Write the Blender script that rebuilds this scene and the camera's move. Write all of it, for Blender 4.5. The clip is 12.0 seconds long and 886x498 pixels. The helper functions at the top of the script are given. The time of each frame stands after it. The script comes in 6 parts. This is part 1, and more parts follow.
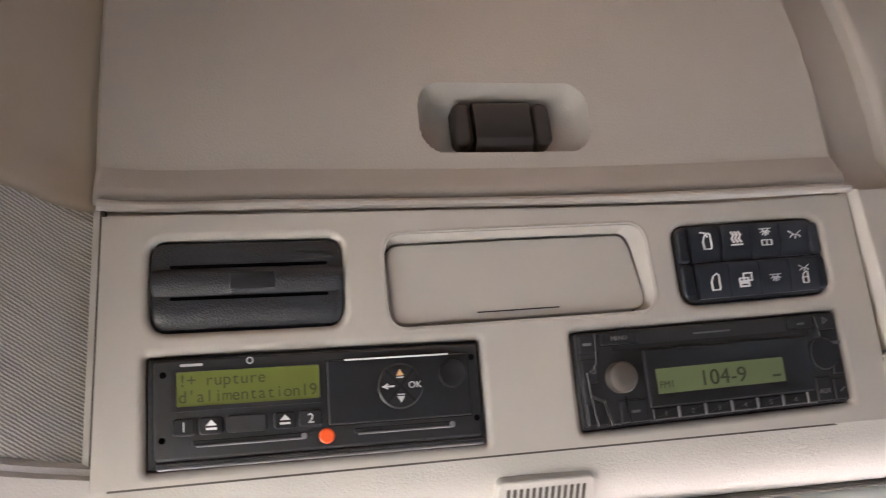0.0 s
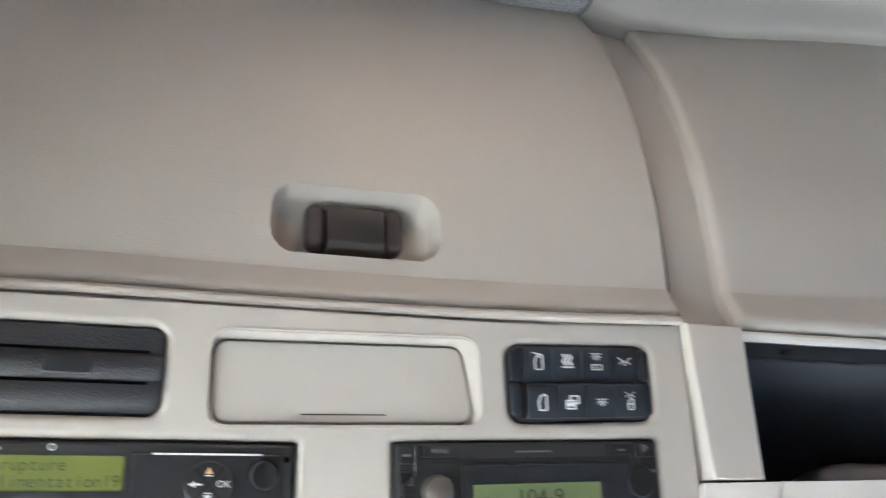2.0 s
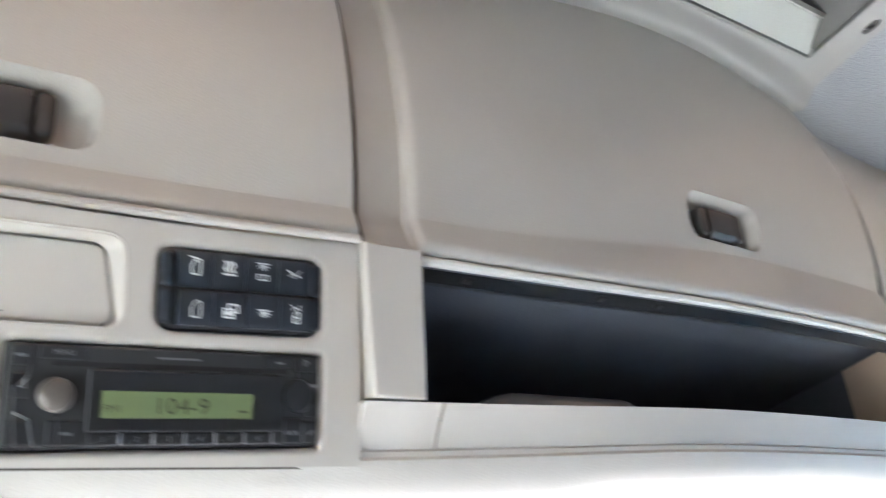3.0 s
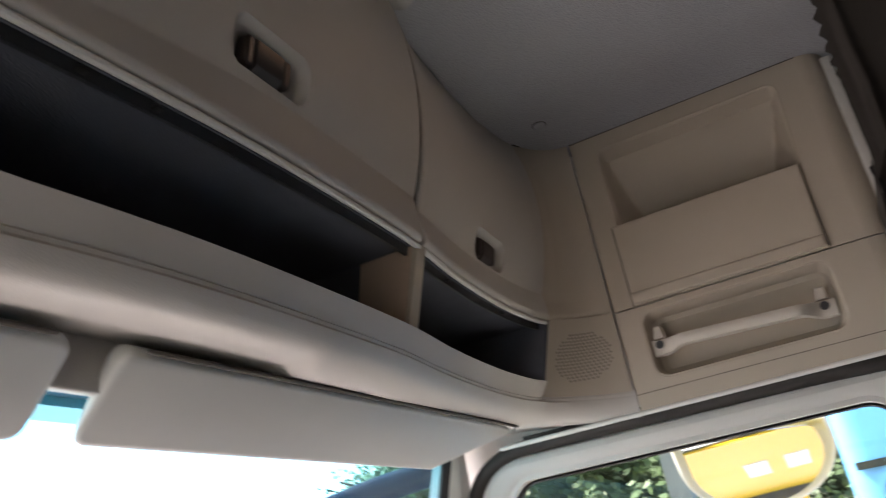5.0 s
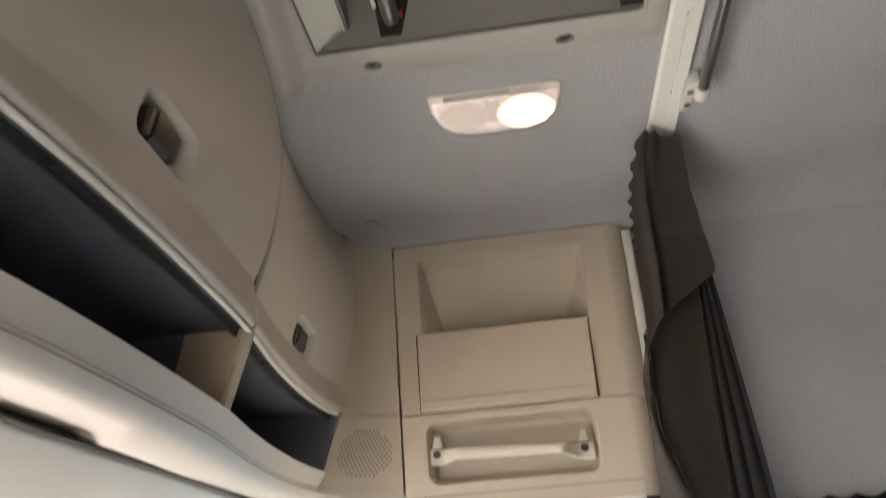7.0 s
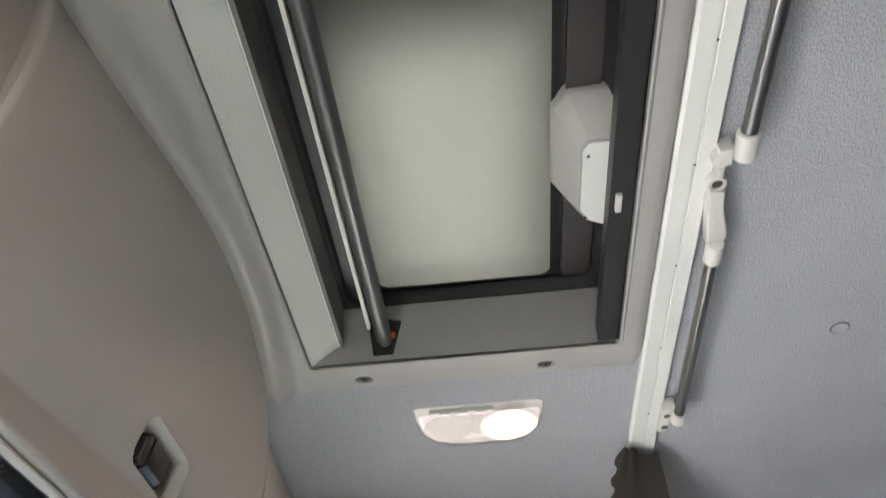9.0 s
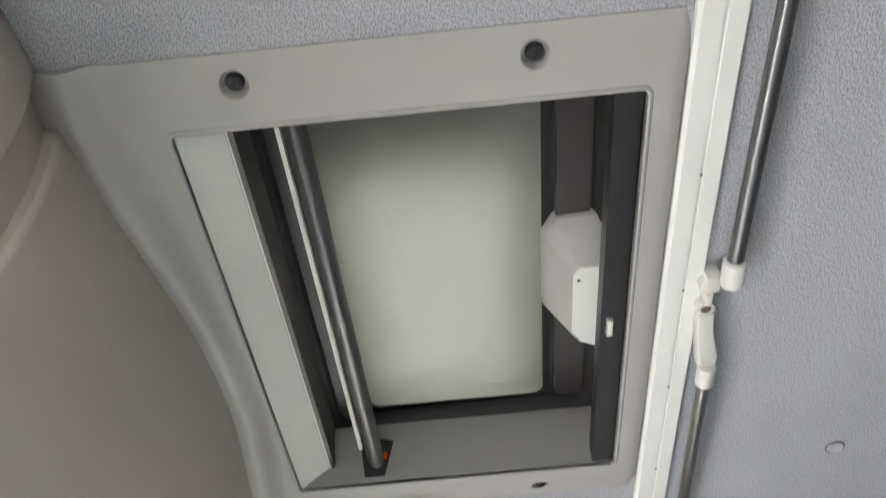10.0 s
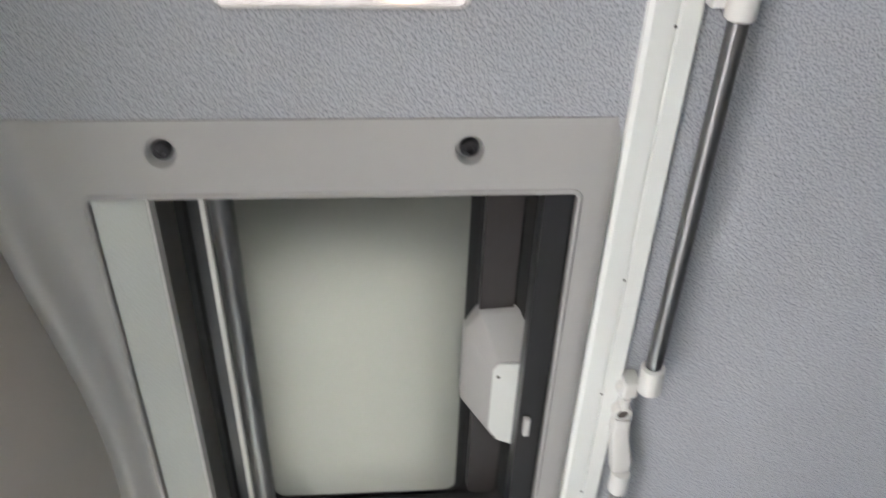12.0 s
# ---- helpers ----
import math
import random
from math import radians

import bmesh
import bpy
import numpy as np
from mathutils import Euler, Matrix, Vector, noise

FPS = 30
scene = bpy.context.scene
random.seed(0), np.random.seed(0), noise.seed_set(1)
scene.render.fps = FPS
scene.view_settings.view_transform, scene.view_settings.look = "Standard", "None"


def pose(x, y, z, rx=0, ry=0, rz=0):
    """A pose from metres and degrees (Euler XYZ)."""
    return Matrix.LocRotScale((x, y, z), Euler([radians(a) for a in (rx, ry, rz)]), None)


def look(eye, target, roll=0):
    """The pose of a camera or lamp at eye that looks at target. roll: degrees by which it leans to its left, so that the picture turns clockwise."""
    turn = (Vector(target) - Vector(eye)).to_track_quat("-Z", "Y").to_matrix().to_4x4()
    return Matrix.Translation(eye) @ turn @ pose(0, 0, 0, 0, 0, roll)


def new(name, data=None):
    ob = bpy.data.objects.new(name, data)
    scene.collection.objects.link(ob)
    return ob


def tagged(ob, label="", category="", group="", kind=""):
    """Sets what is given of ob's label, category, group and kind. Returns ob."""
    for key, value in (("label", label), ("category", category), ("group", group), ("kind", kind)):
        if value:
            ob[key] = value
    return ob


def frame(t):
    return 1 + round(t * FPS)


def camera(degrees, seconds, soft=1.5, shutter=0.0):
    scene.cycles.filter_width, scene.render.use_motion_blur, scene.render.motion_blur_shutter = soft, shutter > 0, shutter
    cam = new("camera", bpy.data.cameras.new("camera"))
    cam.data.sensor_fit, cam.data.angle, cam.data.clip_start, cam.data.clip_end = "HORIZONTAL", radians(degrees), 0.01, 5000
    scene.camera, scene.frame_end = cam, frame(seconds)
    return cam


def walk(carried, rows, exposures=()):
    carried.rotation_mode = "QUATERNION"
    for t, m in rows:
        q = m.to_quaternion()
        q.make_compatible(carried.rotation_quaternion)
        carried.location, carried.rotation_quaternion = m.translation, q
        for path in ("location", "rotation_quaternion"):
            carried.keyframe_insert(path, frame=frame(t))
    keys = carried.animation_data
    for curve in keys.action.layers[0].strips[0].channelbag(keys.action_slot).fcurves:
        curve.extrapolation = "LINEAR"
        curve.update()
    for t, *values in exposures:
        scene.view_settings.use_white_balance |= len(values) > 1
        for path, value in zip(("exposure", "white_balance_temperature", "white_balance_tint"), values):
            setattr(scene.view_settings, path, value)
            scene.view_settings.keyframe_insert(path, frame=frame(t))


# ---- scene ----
cam = camera(57.4, 12.0, soft=1.1, shutter=0.5)
PATH = [
    (0, (-0.7741, 0.4798, 1.1631), (-0.3023, 2.0983, 2.2390), -10.26),
    (0.5, (-0.7498, 0.4667, 1.1559), (-0.2572, 2.0577, 2.2631), -8.51),
    (1, (-0.7414, 0.4534, 1.1621), (-0.2079, 1.9751, 2.3452), -8.53),
    (1.5, (-0.7398, 0.4456, 1.1675), (-0.1838, 1.9242, 2.3941), -8.29),
    (2, (-0.7202, 0.4463, 1.1634), (-0.0973, 1.9128, 2.3723), -8.67),
    (2.5, (-0.6800, 0.4603, 1.1471), (0.2079, 1.8270, 2.3064), -12.44),
    (3, (-0.6294, 0.4559, 1.1282), (0.4461, 1.7525, 2.2062), -14.00),
    (3.5, (-0.5679, 0.4470, 1.1135), (0.7256, 1.6298, 2.0767), -14.34),
    (3.7, (-0.5462, 0.4495, 1.1053), (0.8160, 1.5720, 2.0457), -15.09),
    (5.3, (-0.4646, 0.4746, 1.0557), (1.3040, 1.0901, 1.7580), -9.09),
    (5.5, (-0.4605, 0.4860, 1.0532), (1.3496, 1.0087, 1.7242), -8.12),
    (6, (-0.4785, 0.5073, 1.0616), (1.3917, 0.8405, 1.6874), -6.38),
    (6.5, (-0.5241, 0.5104, 1.0723), (1.3464, 0.7203, 1.7483), -5.88),
    (7, (-0.5673, 0.5126, 1.1066), (1.2475, 0.6990, 1.9260), -4.38),
    (7.5, (-0.6003, 0.5096, 1.1276), (1.1291, 0.6527, 2.1219), -4.03),
    (7.7, (-0.6060, 0.5081, 1.1351), (1.0885, 0.6453, 2.1886), -3.96),
    (9.3, (-0.6602, 0.4979, 1.1518), (0.7807, 0.5717, 2.5368), -3.21),
    (9.5, (-0.6654, 0.4960, 1.1518), (0.7490, 0.5626, 2.5643), -3.52),
    (10, (-0.6831, 0.4984, 1.1690), (0.6364, 0.5430, 2.6713), -3.99),
    (10.5, (-0.6984, 0.5002, 1.1755), (0.5341, 0.5268, 2.7504), -4.13),
    (11, (-0.7106, 0.5007, 1.1760), (0.4356, 0.5132, 2.8149), -4.07),
    (11.5, (-0.7098, 0.5046, 1.1778), (0.4014, 0.4802, 2.8405), -4.85),
    (12, (-0.6795, 0.4982, 1.1826), (0.4844, 0.3435, 2.8017), -7.24),
]
EXPOSURES = [(0, 4.05, 6700, 29), (0.4, 4.55, 6350, 26), (1.2, 4.65, 6000, 18), (2.0, 4.8, 5950, 18), (2.5, 4.9, 5900, 18), (3.0, 4.9, 5900, 18), (3.7, 4.15, 6050, 18), (5.3, 2.45, 6850, 27), (6, 2.15, 6800, 27), (6.5, 2.95, 7150, 25), (7, 3.75, 7300, 23), (7.7, 3.95, 6800, 20), (9.3, 4.1, 6350, 18), (10.5, 4.15, 6300, 18), (12, 4.1, 6250, 19)]
walk(cam, [(t, look(eye, target, roll)) for t, eye, target, roll in PATH], EXPOSURES)

# ---- daylight ----
world = bpy.data.worlds.new("world")
scene.world = world
world.use_nodes = True
wn = world.node_tree
sky = wn.nodes.new("ShaderNodeTexSky")
sky.sky_type = "NISHITA"
sky.sun_disc = False
sky.sun_elevation = radians(48)
sky.sun_rotation = radians(-6.8)
sky.dust_density = 3.0
wn.links.new(sky.outputs["Color"], wn.nodes["Background"].inputs["Color"])
wn.nodes["Background"].inputs["Strength"].default_value = 0.15
sun = new("sun", bpy.data.lights.new("sun", "SUN"))
sun.data.energy = 5.0
sun.data.angle = radians(0.5)
sun.data.color = (1.0, 0.95, 0.88)
sun.matrix_world = look((-0.6, 5.06, 5.66), (0, 0, 0))


# ---- materials ----
def mat(name, color, rough=0.5, metal=0.0, grain=0.0, grain_scale=900.0, vary=0.06, vary_scale=6.0, coat=0.0, spec=0.5, stretch=None):
    """A plain surface: colour with a slow drift and a fine speckle, and a fine relief of the given strength."""
    m = bpy.data.materials.new(name)
    m.use_nodes = True
    t = m.node_tree
    b = t.nodes["Principled BSDF"]
    b.inputs["Roughness"].default_value = rough
    b.inputs["Metallic"].default_value = metal
    b.inputs["Coat Weight"].default_value = coat
    b.inputs["Specular IOR Level"].default_value = spec
    co = t.nodes.new("ShaderNodeTexCoord")
    src = co.outputs["Object"]
    slow = t.nodes.new("ShaderNodeTexNoise")
    slow.inputs["Scale"].default_value = vary_scale
    slow.inputs["Detail"].default_value = 4
    fine = t.nodes.new("ShaderNodeTexNoise")
    fine.inputs["Scale"].default_value = grain_scale
    fine.inputs["Detail"].default_value = 2
    if stretch:
        mp = t.nodes.new("ShaderNodeMapping")
        mp.inputs["Scale"].default_value = stretch
        t.links.new(src, mp.inputs["Vector"])
        t.links.new(mp.outputs["Vector"], fine.inputs["Vector"])
    else:
        t.links.new(src, fine.inputs["Vector"])
    t.links.new(src, slow.inputs["Vector"])
    add = t.nodes.new("ShaderNodeMath")
    add.operation = "MULTIPLY_ADD"
    t.links.new(fine.outputs["Fac"], add.inputs[0])
    add.inputs[1].default_value = 0.4
    t.links.new(slow.outputs["Fac"], add.inputs[2])
    ramp = t.nodes.new("ShaderNodeValToRGB")
    ramp.color_ramp.elements[0].position = 0.4
    ramp.color_ramp.elements[1].position = 1.0
    ramp.color_ramp.elements[0].color = (*[c * (1 - vary) for c in color], 1)
    ramp.color_ramp.elements[1].color = (*[min(1, c * (1 + vary)) for c in color], 1)
    t.links.new(add.outputs[0], ramp.inputs["Fac"])
    t.links.new(ramp.outputs["Color"], b.inputs["Base Color"])
    if grain:
        bump = t.nodes.new("ShaderNodeBump")
        bump.inputs["Strength"].default_value = grain
        bump.inputs["Distance"].default_value = 0.0006
        t.links.new(fine.outputs["Fac"], bump.inputs["Height"])
        t.links.new(bump.outputs["Normal"], b.inputs["Normal"])
    return m


def fabric(name, color, dark, scale=420.0, amount=0.45, relief=0.5, rough=0.95, turn=(0, 0, 33)):
    """Needled lining: small dark flecks between pale fibres."""
    m = mat(name, color, rough, grain=0.0, spec=0.15)
    t = m.node_tree
    b = t.nodes["Principled BSDF"]
    old = b.inputs["Base Color"].links[0].from_socket
    co = t.nodes.new("ShaderNodeTexCoord")
    warp = t.nodes.new("ShaderNodeTexNoise")
    warp.inputs["Scale"].default_value = scale * 0.5
    mixv = t.nodes.new("ShaderNodeMix")
    mixv.data_type = "VECTOR"
    mixv.inputs[0].default_value = 0.002
    t.links.new(co.outputs["Object"], warp.inputs["Vector"])
    t.links.new(co.outputs["Object"], mixv.inputs[4])
    t.links.new(warp.outputs["Color"], mixv.inputs[5])
    n = t.nodes.new("ShaderNodeTexVoronoi")
    n.voronoi_dimensions = "2D"
    n.inputs["Scale"].default_value = scale
    run = t.nodes.new("ShaderNodeMapping")
    run.vector_type = "TEXTURE"
    run.inputs["Rotation"].default_value = [radians(a) for a in turn]
    run.inputs["Scale"].default_value = (1.9, 1.0, 1.0)
    t.links.new(mixv.outputs[1], run.inputs["Vector"])
    t.links.new(run.outputs["Vector"], n.inputs["Vector"])
    r = t.nodes.new("ShaderNodeValToRGB")
    r.color_ramp.elements[0].position = 0.16
    r.color_ramp.elements[1].position = 0.36
    t.links.new(n.outputs["Distance"], r.inputs["Fac"])
    inv = t.nodes.new("ShaderNodeMath")
    inv.operation = "MULTIPLY_ADD"
    inv.inputs[1].default_value = -amount
    inv.inputs[2].default_value = amount
    t.links.new(r.outputs["Color"], inv.inputs[0])
    mix = t.nodes.new("ShaderNodeMix")
    mix.data_type = "RGBA"
    t.links.new(inv.outputs[0], mix.inputs[0])
    t.links.new(old, mix.inputs[6])
    mix.inputs[7].default_value = (*dark, 1)
    t.links.new(mix.outputs[2], b.inputs["Base Color"])
    bump = t.nodes.new("ShaderNodeBump")
    bump.inputs["Strength"].default_value = relief
    bump.inputs["Distance"].default_value = 0.0008
    t.links.new(r.outputs["Color"], bump.inputs["Height"])
    t.links.new(bump.outputs["Normal"], b.inputs["Normal"])
    return m


def ribbed(name, color, pitch, slope):
    """Finely ribbed and perforated moulding: slanting rows of small dark holes."""
    m = mat(name, color, 0.6, spec=0.35)
    t = m.node_tree
    b = t.nodes["Principled BSDF"]
    old = b.inputs["Base Color"].links[0].from_socket
    co = t.nodes.new("ShaderNodeTexCoord")
    sep = t.nodes.new("ShaderNodeSeparateXYZ")
    t.links.new(co.outputs["Object"], sep.inputs[0])
    rows = []
    for kx, kz in ((slope, 1.0), (1.0, 0.3)):
        ax = t.nodes.new("ShaderNodeMath")
        ax.operation = "MULTIPLY"
        ax.inputs[1].default_value = kx * 2 * math.pi / pitch
        t.links.new(sep.outputs[0], ax.inputs[0])
        az = t.nodes.new("ShaderNodeMath")
        az.operation = "MULTIPLY_ADD"
        az.inputs[1].default_value = kz * 2 * math.pi / pitch
        t.links.new(sep.outputs[2], az.inputs[0])
        t.links.new(ax.outputs[0], az.inputs[2])
        sn = t.nodes.new("ShaderNodeMath")
        sn.operation = "SINE"
        t.links.new(az.outputs[0], sn.inputs[0])
        rows.append(sn)
    add = t.nodes.new("ShaderNodeMath")
    add.operation = "MULTIPLY_ADD"
    add.inputs[1].default_value = 0.35
    t.links.new(rows[1].outputs[0], add.inputs[0])
    t.links.new(rows[0].outputs[0], add.inputs[2])
    r = t.nodes.new("ShaderNodeValToRGB")
    r.color_ramp.elements[0].position = 0.0
    r.color_ramp.elements[1].position = 0.45
    r.color_ramp.elements[0].color = (0.55, 0.55, 0.55, 1)
    t.links.new(add.outputs[0], r.inputs["Fac"])
    mix = t.nodes.new("ShaderNodeMix")
    mix.data_type = "RGBA"
    mix.blend_type = "MULTIPLY"
    mix.inputs[0].default_value = 1.0
    t.links.new(old, mix.inputs[6])
    t.links.new(r.outputs["Color"], mix.inputs[7])
    t.links.new(mix.outputs[2], b.inputs["Base Color"])
    bump = t.nodes.new("ShaderNodeBump")
    bump.inputs["Strength"].default_value = 0.6
    bump.inputs["Distance"].default_value = 0.0004
    t.links.new(add.outputs[0], bump.inputs["Height"])
    t.links.new(bump.outputs["Normal"], b.inputs["Normal"])
    return m


def pane(name, tint, gloss=0.02):
    m = bpy.data.materials.new(name)
    m.use_nodes = True
    t = m.node_tree
    t.nodes.remove(t.nodes["Principled BSDF"])
    out = t.nodes["Material Output"]
    tr = t.nodes.new("ShaderNodeBsdfTransparent")
    tr.inputs["Color"].default_value = (*tint, 1)
    gl = t.nodes.new("ShaderNodeBsdfGlossy")
    gl.inputs["Roughness"].default_value = gloss
    lw = t.nodes.new("ShaderNodeLayerWeight")
    lw.inputs["Blend"].default_value = 0.5
    po = t.nodes.new("ShaderNodeMath")
    po.operation = "POWER"
    po.inputs[1].default_value = 4.0
    fr = t.nodes.new("ShaderNodeMath")
    fr.operation = "MULTIPLY_ADD"
    fr.inputs[1].default_value = 0.3
    fr.inputs[2].default_value = 0.015
    t.links.new(lw.outputs["Facing"], po.inputs[0])
    t.links.new(po.outputs[0], fr.inputs[0])
    mix = t.nodes.new("ShaderNodeMixShader")
    t.links.new(fr.outputs[0], mix.inputs[0])
    t.links.new(tr.outputs[0], mix.inputs[1])
    t.links.new(gl.outputs[0], mix.inputs[2])
    t.links.new(mix.outputs[0], out.inputs["Surface"])
    return m


def glow(name, color, strength):
    m = bpy.data.materials.new(name)
    m.use_nodes = True
    b = m.node_tree.nodes["Principled BSDF"]
    b.inputs["Base Color"].default_value = (*color, 1)
    b.inputs["Emission Color"].default_value = (*color, 1)
    b.inputs["Emission Strength"].default_value = strength
    return m


SOFT = mat("leathery_grey_beige_skin", (0.47, 0.445, 0.41), 0.47, grain=0.5, grain_scale=700, vary=0.05, spec=0.5)
PANEL = mat("smooth_grey_beige_panel", (0.47, 0.44, 0.405), 0.5, grain=0.15, grain_scale=1800, vary=0.03, spec=0.4)
WALLG = mat("grained_side_trim", (0.45, 0.395, 0.32), 0.6, grain=0.3, grain_scale=1400, vary=0.04, spec=0.35)
GRILLE = ribbed("ribbed_speaker_moulding", (0.53, 0.51, 0.475), 0.0020, 0.36)
BEADM = mat("pale_bead_plastic", (0.68, 0.67, 0.64), 0.42, vary=0.04)
PALE = mat("pale_grey_plastic", (0.56, 0.56, 0.53), 0.5, grain=0.2, grain_scale=1500, vary=0.04)
ROOFFRAME = mat("roof_frame_plastic", (0.375, 0.365, 0.35), 0.5, grain=0.25, grain_scale=1500, vary=0.05)
BLACK = mat("black_grained_plastic", (0.024, 0.026, 0.031), 0.36, grain=0.9, grain_scale=900, vary=0.2)
GLOSSB = mat("smooth_black_plastic", (0.021, 0.0215, 0.024), 0.3, grain=0.05, vary=0.2)
SWITCH = mat("blue_black_switch_plastic", (0.023, 0.028, 0.038), 0.36, grain=0.1, vary=0.15)
LATCH = mat("dark_brown_grey_latch_plastic", (0.042, 0.037, 0.036), 0.33, grain=0.15, vary=0.1, spec=0.4)
DEVICE = mat("dark_grey_device_plastic", (0.031, 0.031, 0.033), 0.34, grain=0.2, grain_scale=1600, vary=0.1)
KEY = mat("black_key_plastic", (0.019, 0.019, 0.021), 0.3, vary=0.1)
LINER = mat("dark_shelf_felt", (0.108, 0.117, 0.140), 0.85, grain=0.8, grain_scale=420, vary=0.15, vary_scale=12, spec=0.25)
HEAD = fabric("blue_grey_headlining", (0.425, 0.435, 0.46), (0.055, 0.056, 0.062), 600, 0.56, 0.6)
# same lining for the sides: their shade put into the colour, flecks turned
HEADSHADE = fabric("shaded_blue_grey_lining", (0.375, 0.384, 0.408), (0.09, 0.09, 0.098), 600, 0.4, 0.4, turn=(0, 90, 0))
CURTAIN = mat("brown_black_curtain_cloth", (0.031, 0.026, 0.022), 0.75, grain=0.35, grain_scale=1600, vary=0.12, spec=0.3)
CURTAINB = mat("black_curtain_cloth", (0.012, 0.012, 0.013), 0.8, grain=0.35, grain_scale=1600, vary=0.2, spec=0.3)
WHITE = mat("cream_lacquered_aluminium", (0.71, 0.72, 0.69), 0.35, vary=0.05, grain=0.05)
CLIPW = mat("off_white_clip_plastic", (0.6, 0.59, 0.56), 0.45, vary=0.05)
STEEL = mat("dark_brushed_tube", (0.19, 0.19, 0.19), 0.3, metal=0.85, vary=0.06, stretch=(0.02, 1, 1))
DARKGREY = mat("dark_grey_painted_metal", (0.017, 0.017, 0.018), 0.4, vary=0.15, grain=0.1)
VOID = mat("deep_dark_slot", (0.0025, 0.0025, 0.003), 1.0, vary=0.1, spec=0.0)
RUBBER = mat("black_rubber", (0.012, 0.012, 0.012), 0.7, vary=0.2, grain=0.3)
HOLES = mat("shaded_speaker_holes", (0.17, 0.15, 0.13), 0.7, vary=0.05)
DOORSEAL = mat("brown_black_door_seal", (0.030, 0.026, 0.023), 0.7, vary=0.25, grain=0.5, grain_scale=500)
SEAL = mat("brown_grey_edge_seal", (0.07, 0.06, 0.05), 0.75, vary=0.2, grain=0.4)
INK = mat("white_symbol_print", (0.75, 0.76, 0.76), 0.5, vary=0.02)
AMBER = mat("amber_lit_symbol", (0.80, 0.48, 0.22), 0.5, vary=0.02)
ORANGE = mat("orange_seal_dot", (0.9, 0.11, 0.02), 0.4, vary=0.03)
LCDINK = mat("lcd_faint_segments", (0.036, 0.046, 0.011), 0.5, vary=0.0)
LCDINKR = mat("lcd_dark_segments", (0.03, 0.04, 0.018), 0.5, vary=0.0)
LCD = glow("green_lcd", (0.115, 0.14, 0.022), 0.006)
LCDR = glow("pale_green_lcd", (0.115, 0.15, 0.068), 0.005)
SILVER = mat("bright_trim", (0.6, 0.6, 0.6), 0.25, metal=0.9, vary=0.05)
GLASS = pane("window_glass", (0.90, 0.93, 0.92))
SIDEGLASS = pane("green_tinted_side_glass", (0.74, 0.79, 0.765))
BLUEGLASS = pane("blue_tinted_windscreen_band", (0.5, 0.8, 0.9))
# the tint thins out downwards
_bt = BLUEGLASS.node_tree
_bc, _bs = _bt.nodes.new("ShaderNodeTexCoord"), _bt.nodes.new("ShaderNodeSeparateXYZ")
_bm, _br = _bt.nodes.new("ShaderNodeMapRange"), _bt.nodes.new("ShaderNodeValToRGB")
_bm.inputs["From Min"].default_value, _bm.inputs["From Max"].default_value = 1.07, 1.27
_bt.links.new(_bc.outputs["Object"], _bs.inputs[0])
_bt.links.new(_bs.outputs[2], _bm.inputs["Value"])
_bt.links.new(_bm.outputs[0], _br.inputs["Fac"])
_br.color_ramp.elements[0].color = (0.90, 0.93, 0.92, 1)
_br.color_ramp.elements[1].color = (0.50, 0.85, 0.95, 1)
_bt.links.new(_br.outputs["Color"], _bt.nodes["Transparent BSDF"].inputs["Color"])
LENS = pane("clear_ribbed_lens", (0.93, 0.93, 0.92), 0.12)
FLOORM = mat("dark_floor_mat", (0.06, 0.06, 0.058), 0.8, grain=0.4, vary=0.2)
YELLOW = mat("yellow_lacquer", (0.82, 0.50, 0.015), 0.35, vary=0.04)
DASH = mat("grey_dashboard_skin", (0.14, 0.138, 0.132), 0.65, grain=0.3, vary=0.1)


# ---- shape helpers ----
def thing(name, label, category, loc=(0, 0, 0), group="", kind=""):
    ob = new(name)
    ob.empty_display_size = 0.05
    ob.location = loc
    return tagged(ob, label, category, group, kind)


def part(name, bm, material, parent=None, label="", angle=35):
    """Links a bmesh, in world places, as one mesh under a thing or a part."""
    me = bpy.data.meshes.new(name)
    bmesh.ops.recalc_face_normals(bm, faces=bm.faces)
    bm.to_mesh(me)
    bm.free()
    me.materials.append(material)
    me.shade_smooth()
    me.set_sharp_from_angle(angle=radians(angle))
    ob = new(name, me)
    if parent:
        ob.parent = parent
        if parent.parent is None and parent.data is None:
            ob.matrix_parent_inverse = Matrix.Translation(-parent.location)
    if label:
        ob["label"] = label
    return ob


def setting(name, bm, material, label, category="", angle=35):
    ob = part(name, bm, material, angle=angle)
    return tagged(ob, label, category, kind="structure")


def rrect(u0, v0, u1, v1, r=0.0, n=5):
    if r <= 0:
        return [(u0, v0), (u1, v0), (u1, v1), (u0, v1)]
    pts = []
    for cu, cv, a0 in ((u1 - r, v0 + r, -90), (u1 - r, v1 - r, 0), (u0 + r, v1 - r, 90), (u0 + r, v0 + r, 180)):
        for k in range(n + 1):
            a = radians(a0 + 90 * k / n)
            pts.append((cu + r * math.cos(a), cv + r * math.sin(a)))
    return pts


